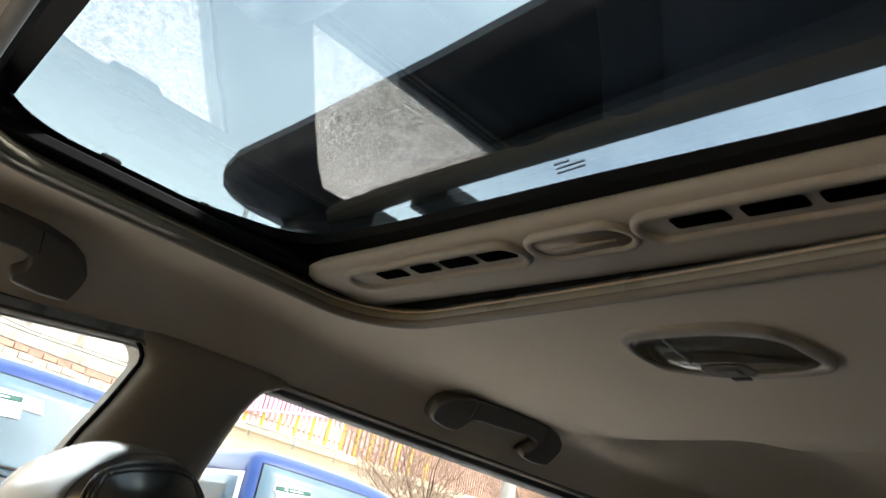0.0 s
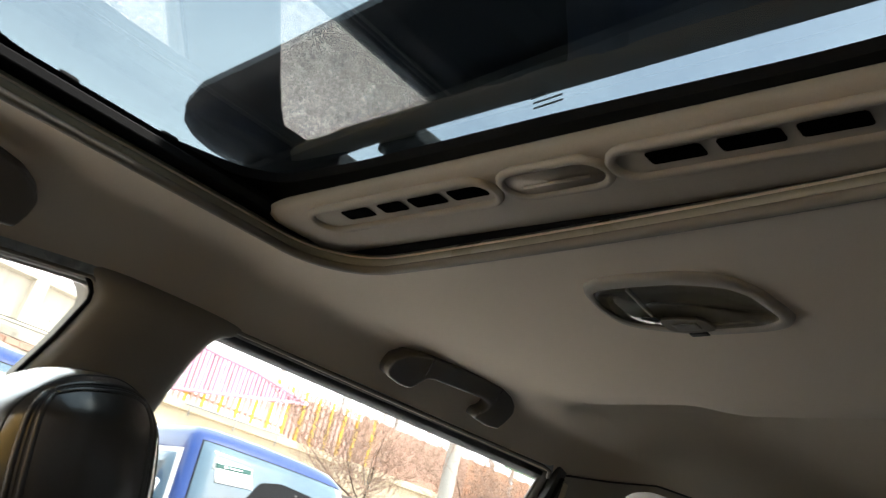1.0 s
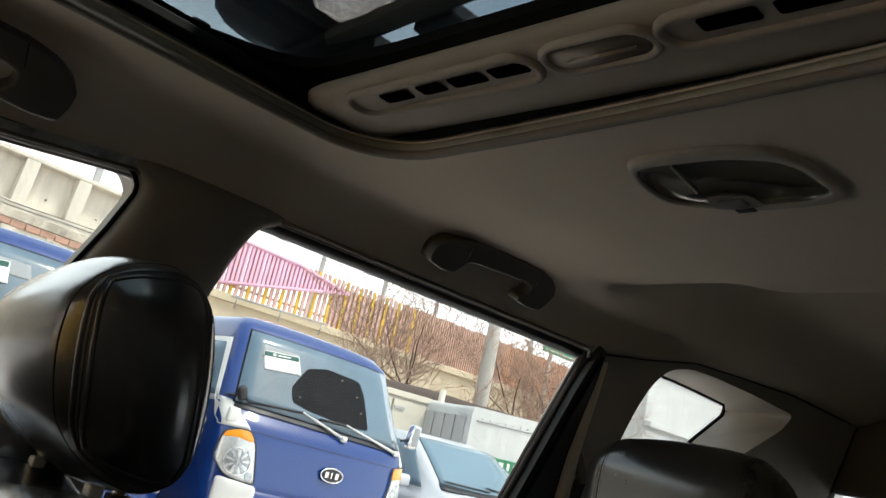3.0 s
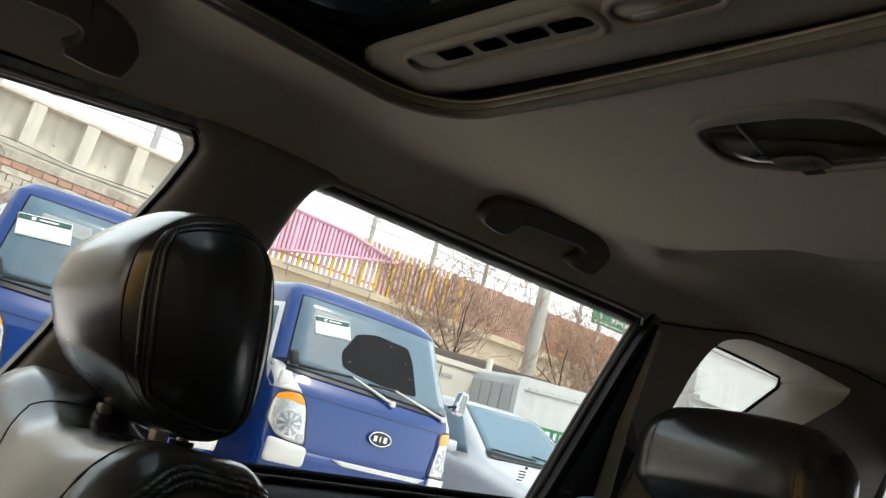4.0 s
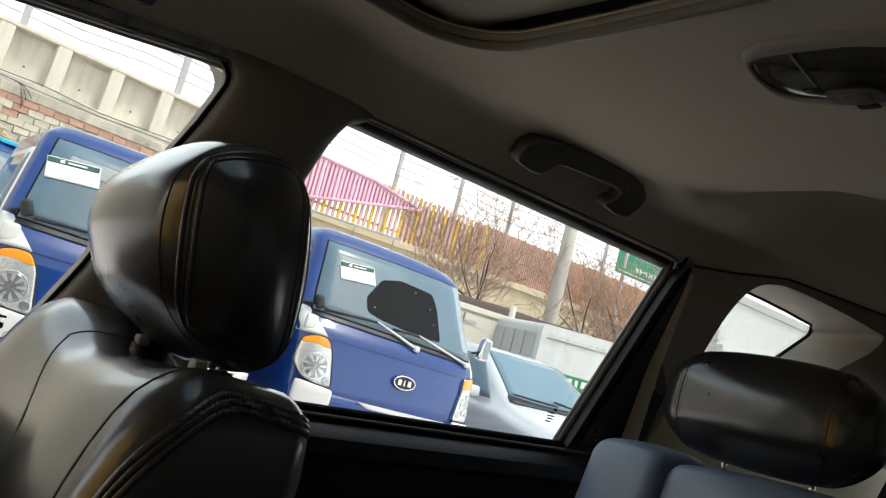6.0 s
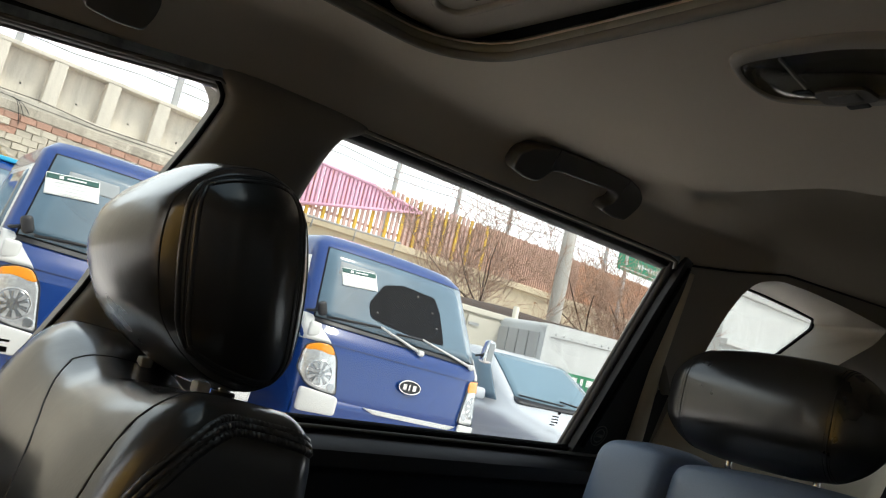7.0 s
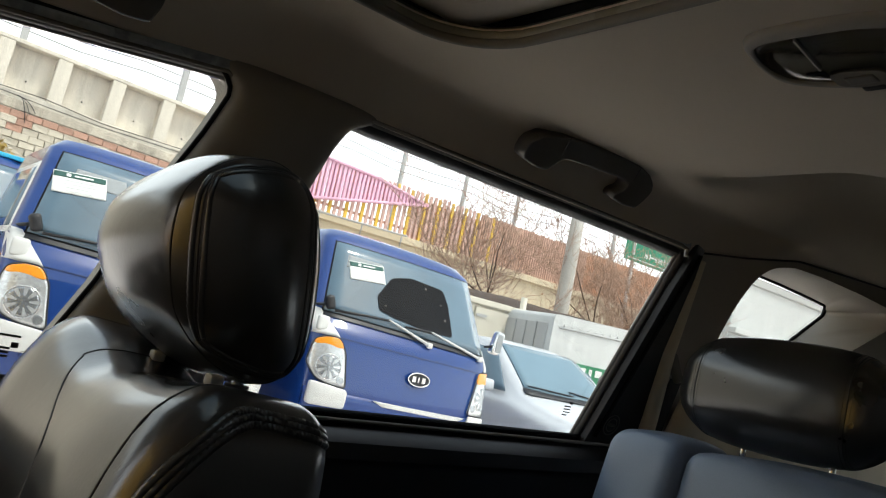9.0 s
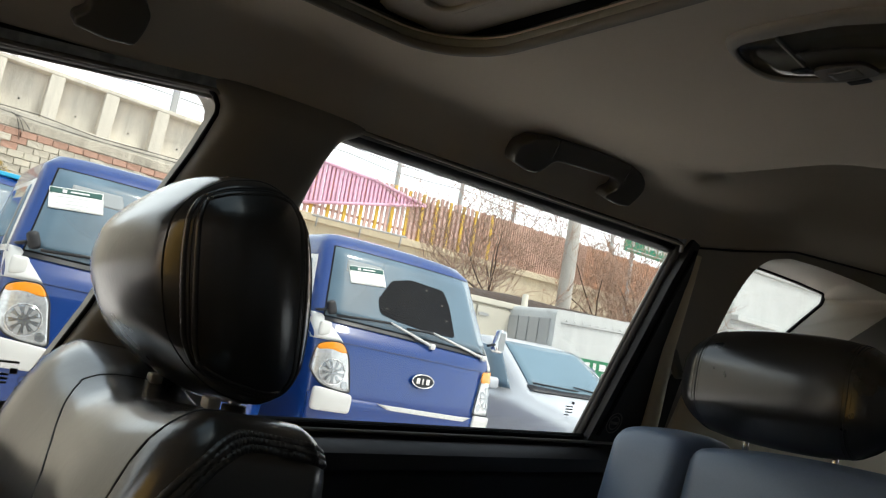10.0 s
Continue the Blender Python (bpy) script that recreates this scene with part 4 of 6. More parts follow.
def front_seat():
    t = thing("passenger_seat", "black leather front passenger seat with stitched seams", "car seat", "car seats")
    half, r, tilt, z0, x0, y0 = (0.083, 0.232, 0.345), 0.031, 0.230, 0.947, 0.159, 0.372

    def warp(p):
        u = p.z / half[2]
        w = 1 - 0.05 * max(0.0, (u - 0.45) / 0.55) ** 2 + 0.03 * (1 - u * u)
        thin = 1 - 0.34 * max(0.0, (u - 0.5) / 0.5) ** 3.2
        drop = -0.002 * abs(p.y / half[1]) ** 2.6 * max(0.0, u) + 0.020 * p.y * max(0.0, u) ** 2
        side = abs(p.y) / half[1]
        dish = (0.004 * math.exp(-((side - 0.60) / 0.16) ** 2) - 0.012 * max(0.0, side - 0.35) ** 2 / 0.42) * min(1.0, max(0.0, -p.x / 0.06))
        drop -= 0.05 * max(0.0, p.x + 0.03) * max(0.0, u) ** 4 + (0.030 * math.exp(-(p.y / 0.11) ** 2) + 0.012 * math.exp(-((p.y + 0.14) / 0.06) ** 2)) * max(0.0, u) ** 4
        return Vector((p.x * thin - dish + x0 + tilt * p.z, p.y * w + y0, p.z + z0 + drop))

    bulge = (-0.008, 0.006, 0.005)
    back = part("backrest", cushion(bmesh.new(), half, r, bulge, warp, 26), LEATHER, t, "black leather backrest with raised side bolsters")

    def line(run, out):
        """Over the front and the top. run: heights, and how far from the middle the line lies there."""
        pts = []
        for i in range(61):
            u = math.sin(math.pi / 2 * (-1 + i / 30))
            pts.append((-1, sum(float(np.interp(u + 0.012 * k, *run)) for k in range(-4, 5)) / 9 / half[1], u))
        for i in range(1, 24):
            pts.append((math.sin(math.pi / 2 * (-1 + i / 12)), run[1][-1] / half[1], 1))
        res = []
        for p in pts:
            q = cushion_point(p, half, r, bulge, warp)
            c = Vector((x0 + tilt * (q.z - z0), q.y, q.z - 0.05))
            res.append(q + (q - c).normalized() * out)
        return res

    for run in (((-1, 0.5, 0.9), (-0.204, -0.204, -0.192)), ((-1, 0.3, 0.67, 0.79, 0.865, 0.93, 0.985), (-0.11, -0.10, -0.082, -0.053, -0.012, 0.030, 0.062))):
        part("seam", tube(bmesh.new(), line(run, -0.0006), 0.0014, 5), BLACK, back)

    def rim(inset, out):
        """Round the inboard side of the backrest, near its edge: up the front, over the shoulder, to the back."""
        a, b, low, wide = 0.93 - inset, 0.968 - inset * 0.26, 0.66, 0.85
        path = [(-a, -0.98 + (low + 0.98) * i / 24) for i in range(24)]
        path += [(-a + wide * (1 - math.cos(w)), low + (b - low) * math.sin(w)) for w in np.linspace(0, math.pi / 2, 20)]
        path += [(-a + wide + (0.96 + a - wide) * i / 12, b - 0.02 * (i / 12) ** 2) for i in range(1, 13)]
        return [cushion_point((x, -1, z), half, r, bulge, warp) + Vector((0, -out, 0)) for x, z in path]

    for o in (-0.035, 0.030, 0.095):
        pts = rim(o, -0.0014)
        pts = [a.lerp(b, j / 4) + Vector((0, -0.0003 * math.sin(2.2 * (4 * i + j)), 0.0003 * math.sin(2.2 * (4 * i + j)))) for i, (a, b) in enumerate(zip(pts, pts[1:])) for j in range(4)]
        part("piping", tube(bmesh.new(), pts, 0.0034, 6), LEATHER, back)
    bm = bmesh.new()
    for o in (-0.003, 0.062):
        stitches(bm, rim(o, 0.0008), 0.0008, 0.0055)
    part("stitching", bm, THREAD, back)
    headrest(t, (0.2547, 0.3790, 1.3692), (0.0490, 0.134, 0.0946), 0.040, (0.041, 0.004, 0.018), -0.14, (-0.122, -0.101, 0.112), 26,
             ((0.280, 0.450, 1.232, 1.33), (0.280, 0.302, 1.232, 1.33)), taper=0.24, flare=0.05)
    bm = cushion(bmesh.new(), (0.27, 0.24, 0.085), 0.06, (0, 0, 0.012), lambda p: Vector((p.x - 0.17, p.y + 0.372, p.z + 0.56 - 0.10 * p.x)), 12)
    part("cushion", bm, LEATHER, t)
    part("base", box(bmesh.new(), (-0.36, 0.18, 0.365), (0.10, 0.56, 0.50), 0.02), BLACK, t)


front_seat()


def rear_seat():
    t = thing("rear_seat", "black and blue-grey leather rear bench with a tall headrest", "car seat", "car seats")
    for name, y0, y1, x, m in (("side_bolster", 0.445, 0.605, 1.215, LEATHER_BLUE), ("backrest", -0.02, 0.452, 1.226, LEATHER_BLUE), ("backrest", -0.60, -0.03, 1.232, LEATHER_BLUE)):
        half = (0.085, (y1 - y0) / 2, 0.34)

        def warp(p, x=x, y0=y0, y1=y1, half=half):
            u = p.z / half[2]
            flare = 0.12 * max(0, -u) * (1 if p.y > 0 and y1 > 0.5 else 0) * 0.3
            return Vector((p.x + x + 0.22 * (p.z - 0.30), p.y + (y0 + y1) / 2 + flare, p.z + 0.930 - 0.012 * abs(p.y / half[1]) ** 3))
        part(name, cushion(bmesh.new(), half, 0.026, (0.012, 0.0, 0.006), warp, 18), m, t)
    headrest(t, (1.285, 0.366, 1.376), (0.060, 0.188, 0.090), 0.059, (0.014, 0.008, 0.010), 0.05, (-0.132, 0.132), 22, ((1.285, 0.4276, 1.205, 1.33), (1.285, 0.2726, 1.205, 1.33)), round_end=0.22)
    bm = cushion(bmesh.new(), (0.27, 0.61, 0.09), 0.06, (0, 0, 0.012), lambda p: Vector((p.x + 0.93, p.y, p.z + 0.56)), 12)
    part("cushion", bm, LEATHER, t)
    part("base", box(bmesh.new(), (0.75, -0.55, 0.365), (1.25, 0.55, 0.50), 0.02), BLACK, t)


rear_seat()


# ---- outside: ground ----
bm = bmesh.new()
xs = (-500, -40, -3, 3.6, 40, 500)   # the yard rises gently towards the car's front
rows = [[bm.verts.new((x, y, 0.03 * (3.6 - max(-3, min(3.6, x))))) for x in xs] for y in (-500, -20, 0, 20, 60, 500)]
for a, b in zip(rows, rows[1:]):
    for i in range(len(xs) - 1):
        bm.faces.new((a[i], a[i + 1], b[i + 1], b[i]))
tagged(part("ground", bm, ASPHALT, smooth=False), "pale grey gravelly ground of a parking yard", "ground", kind="structure")


# unseen walls, added to block sun and low sky light from the left
bm = box(bmesh.new(), (-9, -1.4, 0), (1.3, -1.1, 3.5), 0.02)
box(bm, (1.302, -1.4, 0), (2.9, -1.1, 3.5), 0.02)
box(bm, (2.902, -1.4, 0), (3.2, 1.15, 1.3), 0.02)
tagged(part("wall_sunblock", bm, SUNBLOCK_WALL, smooth=False), "unseen dark walls added to keep sun out of the cabin", "wall", kind="structure")
# out of view; added so the seat leather mirrors something ochre
bm = box(bmesh.new(), (-3.5, -1.098, 0), (-3.2, 1.1, 3.7), 0.02)
tagged(part("wall_reflect_ahead", bm, OCHRE_DEEP, smooth=False), "unseen ochre wall added ahead of the bonnet for reflections", "wall", kind="structure")
# out of view; added to replace bright sky in the leather's reflections with brown
bm = box(bmesh.new(), (-60, 17.2, 0), (-2.6, 17.6, 8.8), 0.02)
tagged(part("wall_reflect_side", bm, MORTAR, smooth=False), "unseen tall brown wall added to darken the seats' reflections", "wall", kind="structure")


# ---- blue trucks ----
HW = ((0.30, 0.80, 1.25, 1.42, 2.01, 2.09, 2.135), (0.86, 0.89, 0.89, 0.88, 0.765, 0.69, 0.53))
YF = ((0.30, 0.55, 0.85, 1.05, 1.27, 1.40, 2.01, 2.09, 2.135), (0.05, 0.0, -0.02, 0.0, 0.03, 0.12, 0.41, 0.51, 0.71))


def cab_y(x, z):
    h = float(np.interp(z, *HW))
    u = min(0.9999, abs(x) / h)
    return float(np.interp(z, *YF)) + 0.085 * u * u + 0.26 * (1 - (1 - u ** 8) ** (1 / 8))


def skin(bm, fn, us, vs, depth):
    """A thin shaped sheet: fn(u, v) gives its points; depth: a vector for its thickness."""
    d = Vector(depth)
    top = [[bm.verts.new(fn(u, v)) for u in us] for v in vs]
    low = [[bm.verts.new(Vector(fn(u, v)) + d) for u in us] for v in vs]
    a, b = len(us), len(vs)
    for g, flip in ((top, 1), (low, 0)):
        for j in range(b - 1):
            for i in range(a - 1):
                f = [g[j][i], g[j][i + 1], g[j + 1][i + 1], g[j + 1][i]]
                bm.faces.new(f if flip else f[::-1])
    edge = [(0, i) for i in range(a)] + [(j, a - 1) for j in range(1, b)] + [(b - 1, i) for i in range(a - 2, -1, -1)] + [(j, 0) for j in range(b - 2, 0, -1)]
    for (j, i), (k, m) in zip(edge, edge[1:] + edge[:1]):
        bm.faces.new((top[j][i], top[k][m], low[k][m], low[j][i]))
    return bm


def on_cab(bm, outline, off=0.004, depth=0.02):
    """A patch that follows the cab's front. outline: four corners x, z from upper left, clockwise."""
    (ax, az), (bx, bz), (cx, cz), (dx, dz) = outline

    def fn(u, v):
        x = (1 - v) * ((1 - u) * ax + u * bx) + v * ((1 - u) * dx + u * cx)
        z = (1 - v) * ((1 - u) * az + u * bz) + v * ((1 - u) * dz + u * cz)
        return Vector((x, cab_y(x, z) - off, z))
    return skin(bm, fn, np.linspace(0, 1, 15), np.linspace(0, 1, 9), (0, depth, 0))


def cab_patch(bm, outline, off, depth, smooth=True):
    """A rounded patch of any outline x, z that follows the cab's front."""
    pts = rounded(outline, 0.03, 3) if smooth else [Vector(p) for p in outline]
    mid = sum((Vector(p) for p in pts), Vector((0, 0))) / len(pts)
    rows = [[mid.lerp(p, f) for p in pts] for f in (0.03, 0.3, 0.6, 0.85, 1.0)]
    rings = [[Vector((p.x, cab_y(p.x, p.y) - off, p.y)) for p in r] for r in rows]
    rings.append([v + Vector((0, depth, 0)) for v in rings[-1]])
    return loft(bm, rings)


def truck(cx, paper_x, board, label):
    t = thing("truck", label, "truck", "blue trucks")
    rings = []
    for z in (0.30, 0.42, 0.55, 0.70, 0.85, 0.95, 1.05, 1.16, 1.27, 1.33, 1.40, 1.5, 1.6, 1.7, 1.8, 1.9, 2.01, 2.05, 2.09, 2.115, 2.135):
        h = float(np.interp(z, *HW))
        ring = []
        for i in range(33):
            w = -math.pi / 2 + math.pi * i / 32
            x = h * math.copysign(abs(math.sin(w)) ** 0.6, math.sin(w))
            ring.append(Vector((x, cab_y(x, z), z)))
        back = 1.50 if z < 1.9 else 1.50 - 0.6 * (z - 1.9)
        ring += [Vector((h, 0.9, z)), Vector((h, back, z)), Vector((0, back, z)), Vector((-h, back, z)), Vector((-h, 0.9, z))]
        rings.append(ring)
    sharp(part("cab", loft(bmesh.new(), rings), BLUE, t, "glossy blue cab"), 50)
    ws = part("windscreen", on_cab(bmesh.new(), ((-0.69, 1.985), (0.70, 1.985), (0.825, 1.375), (-0.80, 1.425)), 0.010, 0.012), CAR_GLASS, t, "grey-blue windscreen")
    part("screen_seal", on_cab(bmesh.new(), ((-0.698, 1.993), (0.708, 1.993), (0.838, 1.36), (-0.812, 1.41)), 0.005, 0.01), RUBBER, t)
    # wiper scuttle below the screen
    part("scuttle", on_cab(bmesh.new(), ((-0.80, 1.415), (0.80, 1.365), (0.81, 1.335), (-0.81, 1.385)), 0.012, 0.012), BLACK, t)
    # bonnet flap with its joint lines
    part("bonnet_joint", on_cab(bmesh.new(), ((-0.80, 1.250), (0.79, 1.225), (0.79, 1.219), (-0.80, 1.244)), 0.003, 0.006), BLUE_DARK, t)
    b = part("bumper", on_cab(bmesh.new(), ((-0.872, 0.855), (0.872, 0.835), (0.86, 0.42), (-0.86, 0.42)), 0.03, 0.04), BLUE, t, "blue bumper with white corners")
    part("bumper_trim", on_cab(bmesh.new(), ((-0.35, 0.845), (0.6, 0.835), (0.52, 0.80), (-0.25, 0.81)), 0.036, 0.006), WHITE, b)
    for s in (-1, 1):
        xs = (-0.882, -0.62) if s < 0 else (0.66, 0.888)
        dz = 0.0 if s < 0 else -0.02
        if s < 0:
            lo = ((-0.852, 1.152), (-0.836, 1.212), (-0.76, 1.244), (-0.665, 1.244), (-0.605, 1.15), (-0.56, 0.888), (-0.70, 0.898), (-0.80, 0.928), (-0.864, 1.02))
            hi = ((-0.846, 1.172), (-0.832, 1.208), (-0.758, 1.238), (-0.668, 1.238), (-0.620, 1.170))
            cor = ((-0.838, 0.908), (-0.555, 0.880), (-0.55, 0.742), (-0.835, 0.735))
            ear = ((-0.866, 1.44), (-0.80, 1.43), (-0.66, 1.245), (-0.868, 1.245))
            lo, hi, cor, ear = ([(x - 0.02, z) for x, z in pts] for pts in (lo, hi, cor, ear))
        else:
            lo, hi = ((xs[0] + 0.07, 1.225), (xs[1], 1.235), (xs[1] - 0.02, 0.86), (xs[0] - 0.02, 0.865)), ((xs[0] + 0.06, 1.225), (xs[1], 1.235), (xs[1] - 0.005, 1.135), (xs[0] + 0.04, 1.13))
            cor = ((0.63, 0.86), (0.889, 0.85), (0.882, 0.72), (0.62, 0.72))
            ear = ((0.84, 1.42), (0.886, 1.42), (0.888, 1.235), (0.80, 1.235))
        lamp = part("headlight", cab_patch(bmesh.new(), lo, 0.020, 0.03), LAMP_CLEAR, t, "clear glass headlight")
        part("lamp_joint", tube(bmesh.new(), [(p.x, cab_y(p.x, p.y) - 0.018, p.y) for p in rounded(lo, 0.03, 3)], 0.006, 5, closed=True), BLACK, lamp)
        part("indicator", cab_patch(bmesh.new(), hi, 0.024, 0.01), AMBER, lamp, "amber indicator lens")
        bm = bmesh.new()
        x, z = (-0.735, 1.022) if s < 0 else (0.80, 1.01)
        for r, off in ((0.094, 0.0205),):
            tube(bm, [(x + r * math.cos(w), cab_y(x + r * math.cos(w), z + r * math.sin(w)) - off, z + r * math.sin(w)) for w in np.linspace(0, 2 * math.pi, 25)[:-1]], 0.0035, 6, closed=True)
        part("reflector_ring", bm, CHROME, lamp)
        ring = [(x + 0.088 * math.cos(w), z + 0.088 * math.sin(w)) for w in np.linspace(0, 2 * math.pi, 21)[:-1]]
        part("reflector", cab_patch(bmesh.new(), ring, 0.0225, 0.004, False), LAMP_DARK, lamp, "fluted grey reflector bowl")
        bm = bmesh.new()
        for k in range(9):   # bright facets of the bowl
            w0, w1 = 2 * math.pi * k / 9, 2 * math.pi * (k + 0.45) / 9
            spots = [(x + r * math.cos(w), z + r * math.sin(w)) for r, w in ((0.034, w0), (0.084, w0), (0.086, (w0 + w1) / 2), (0.084, w1), (0.034, w1))]
            plate(bm, [(a, cab_y(a, c) - 0.0245, c) for a, c in spots], (0, 0.001, 0))
        part("facets", bm, LAMP_CLEAR, lamp, smooth=False)
        ring = [(x + s * -0.10 + 0.03 * math.cos(w), z - 0.085 + 0.03 * math.sin(w)) for w in np.linspace(0, 2 * math.pi, 13)[:-1]]
        part("side_bulb", cab_patch(bmesh.new(), ring, 0.0225, 0.004, False), LAMP_DARK, lamp)
        part("corner_cap", cab_patch(bmesh.new(), cor, 0.048, 0.02), WHITE, b, "white bumper corner")
        part("pillar_cap", on_cab(bmesh.new(), ear, 0.007, 0.012), WHITE, t, "white pillar cover")
        # mirror on a bent arm
        bm = bmesh.new()
        x0 = s * 0.86
        tube(bm, [(x0, 0.24, 1.46), (x0 + s * 0.04, 0.19, 1.48), (x0 + s * 0.09, 0.20, 1.52)] if s > 0 else [(x0, 0.34, 1.45), (-0.83, 0.22, 1.46), (-0.78, cab_y(-0.77, 1.49) - 0.04, 1.48)], 0.011, 6)
        arm = part("mirror_arm", bm, BLACK, t)
        mm = cushion(bmesh.new(), (0.036, 0.03, 0.055) if s < 0 else (0.046, 0.045, 0.105), 0.026, n=8)
        ob = part("mirror", mm, BLACK if s < 0 else CHROME, t, "black mirror housing" if s < 0 else "chrome mirror housing")
        ob.matrix_basis = pose(-0.77, cab_y(-0.77, 1.49) - 0.05, 1.49, 0, -22, 0) if s < 0 else pose(0.955, 0.20, 1.515, 0, 10, 0)
        if s > 0:
            g = box(bmesh.new(), (0.920, 0.150, 1.435), (0.985, 0.1545, 1.595), 0.002)
            part("mirror_back", g, CAB_GREY, ob, "dull grey mirror back", smooth=False).matrix_parent_inverse = ob.matrix_basis.inverted()
    # small round mirror and marker studs on the left edge
    bm = cushion(bmesh.new(), (0.05, 0.02, 0.055), 0.02, n=8)
    ob = part("fender_mirror", bm, WHITE, t, "small white round mirror")
    ob.location = (-0.82, cab_y(-0.82, 1.33) - 0.03, 1.325)
    for z in (1.24, 1.16, 1.085):
        bm = tube(bmesh.new(), [(-0.888, 0.40, z), (-0.902, 0.40, z)], 0.026, 12)
        part("stud", bm, STEEL, t)
    bm = cushion(bmesh.new(), (0.012, 0.035, 0.022), 0.008, n=6)
    ob = part("side_marker", bm, AMBER, t, "orange side marker")
    ob.location = (-0.874, 0.62, 0.98)
    # badge: a plain chrome oval
    bm = bmesh.new()
    pts = [(0.05 + 0.105 * math.cos(w), cab_y(0.05, 1.06) - 0.022, 1.065 + 0.052 * math.sin(w)) for w in np.linspace(0, 2 * math.pi, 37)[:-1]]
    tube(bm, pts, 0.006, 6, closed=True)
    badge = part("badge", bm, CHROME, t, "oval chrome badge")
    part("badge_field", plate(bmesh.new(), pts, (0, 0.008, 0)), BLACK, badge, smooth=False)
    for x, w in ((0.0, 0.034), (0.045, 0.014), (0.095, 0.034)):
        bm = box(bmesh.new(), (x - w / 2, cab_y(0.05, 1.06) - 0.027, 1.043), (x + w / 2, cab_y(0.05, 1.06) - 0.023, 1.087))
        part("badge_mark", bm, CHROME, badge, smooth=False)
    # wipers
    for (ax, az), (bx, bz), (ex, ez) in (((-0.72, 1.437), (-0.237, 1.465), (0.13, 1.348)), ((-0.095, 1.448), (0.189, 1.456), (0.735, 1.34))):
        pt = lambda x, z, o: (x, cab_y(x, z) - o, z)
        blade = part("wiper_blade", tube(bmesh.new(), [pt(ax, az, 0.022), pt((ax + bx) / 2, (az + bz) / 2 + 0.004, 0.026), pt(bx, bz, 0.024)], 0.010, 6), BLACK, t)
        part("wiper_arm", tube(bmesh.new(), [pt(bx - 0.02, bz + 0.004, 0.030), pt((bx + ex) / 2, (bz + ez) / 2, 0.034), pt(ex, ez, 0.032)], [0.008, 0.010, 0.013], 6), WHITE, t, "pale metal wiper arm")
        bm = cushion(bmesh.new(), (0.028, 0.018, 0.024), 0.014, n=6)
        ob = part("wiper_cap", bm, WHITE, t)
        ob.location = pt(ex, ez, 0.03)
    # notice behind the screen
    def sheet(name, a, b, top, low, off, m, owner, label="", slant=0.0):
        """A paper or print on the screen's inside, hung a little askew."""
        at = lambda u, z: (paper_x + u, z - 0.030 + 0.09 * u)
        return part(name, on_cab(bmesh.new(), (at(a, top), at(b, top), at(b + slant, low), at(a + slant * 0.6, low)), off, 0.002), m, owner, label)

    note = sheet("notice", 0.0, 0.31, 1.885, 1.742, 0.016, PAPER, t, "white paper notice with a dark green header", 0.015)
    sheet("notice_header", 0.004, 0.306, 1.881, 1.846, 0.0185, PRINT_GREEN, note)
    sheet("header_bar", 0.12, 0.23, 1.868, 1.858, 0.0205, PAPER, note)
    sheet("header_disc", 0.075, 0.10, 1.873, 1.853, 0.0205, PAPER, note)
    for z, a, c in ((1.828, 0.04, 0.27), (1.805, 0.04, 0.29), (1.782, 0.05, 0.28), (1.762, 0.08, 0.24)):
        sheet("text_bar", a, c, z, z - 0.0045, 0.0185, PRINT, note)
    if board:
        pts = rounded([(-0.208, 1.812), (-0.016, 1.858), (0.338, 1.838), (0.391, 1.724), (0.420, 1.462), (0.166, 1.454), (-0.197, 1.493), (-0.341, 1.526), (-0.351, 1.638)], 0.03, 4)
        mid = Vector((0.04, 1.64))
        rows = [[mid.lerp(p, f) for p in pts] for f in (0.03, 0.25, 0.5, 0.75, 1.0)]
        bm = loft(bmesh.new(), [[Vector((p.x, cab_y(p.x, p.y) - 0.016, p.y)) for p in r] for r in rows] + [[Vector((p.x, cab_y(p.x, p.y) - 0.012, p.y)) for p in rows[-1]]])
        part("sunshade_board", bm, DARK_SEAT, t, "black sunshade board behind the windscreen", smooth=False)
        for x, z in ((0.34, 1.58), (0.14, 1.80), (-0.28, 1.57), (0.30, 1.70)):
            part("sucker", tube(bmesh.new(), [(x, cab_y(x, z) - 0.0165, z), (x, cab_y(x, z) - 0.013, z)], 0.012, 10), HANDLE, t)
    # lining glimpsed through the screen
    part("seat_back", on_cab(bmesh.new(), ((-0.60, 1.90), (-0.30, 1.90), (-0.28, 1.80), (-0.62, 1.80)), 0.0112, 0.001), CAB_GREY, t)
    # side windows and doors
    for s in (-1, 1):
        fn = lambda u, v: Vector((s * (float(np.interp(1.86 - 0.42 * v, *HW)) + 0.004), (0.62 - 0.22 * (v)) * (1 - u) + 1.38 * u + (0.14 * (1 - v)) * (1 - u) * 0, 1.86 - 0.42 * v))
        part("side_window", skin(bmesh.new(), fn, np.linspace(0, 1, 5), np.linspace(0, 1, 6), (-s * 0.012, 0, 0)), CAR_GLASS, t)
        fn2 = lambda u, v: Vector((s * (float(np.interp(1.90 - 0.50 * v, *HW)) + 0.002), (0.56 - 0.24 * v) * (1 - u) + 1.42 * u, 1.90 - 0.50 * v))
        part("window_surround", skin(bmesh.new(), fn2, np.linspace(0, 1, 5), np.linspace(0, 1, 6), (-s * 0.012, 0, 0)), WHITE, t)
    # load bed, chassis and wheels
    bm = box(bmesh.new(), (-0.85, 1.62, 0.78), (0.85, 4.4, 1.18), 0.015)
    part("load_bed", bm, BLUE, t, smooth=False)
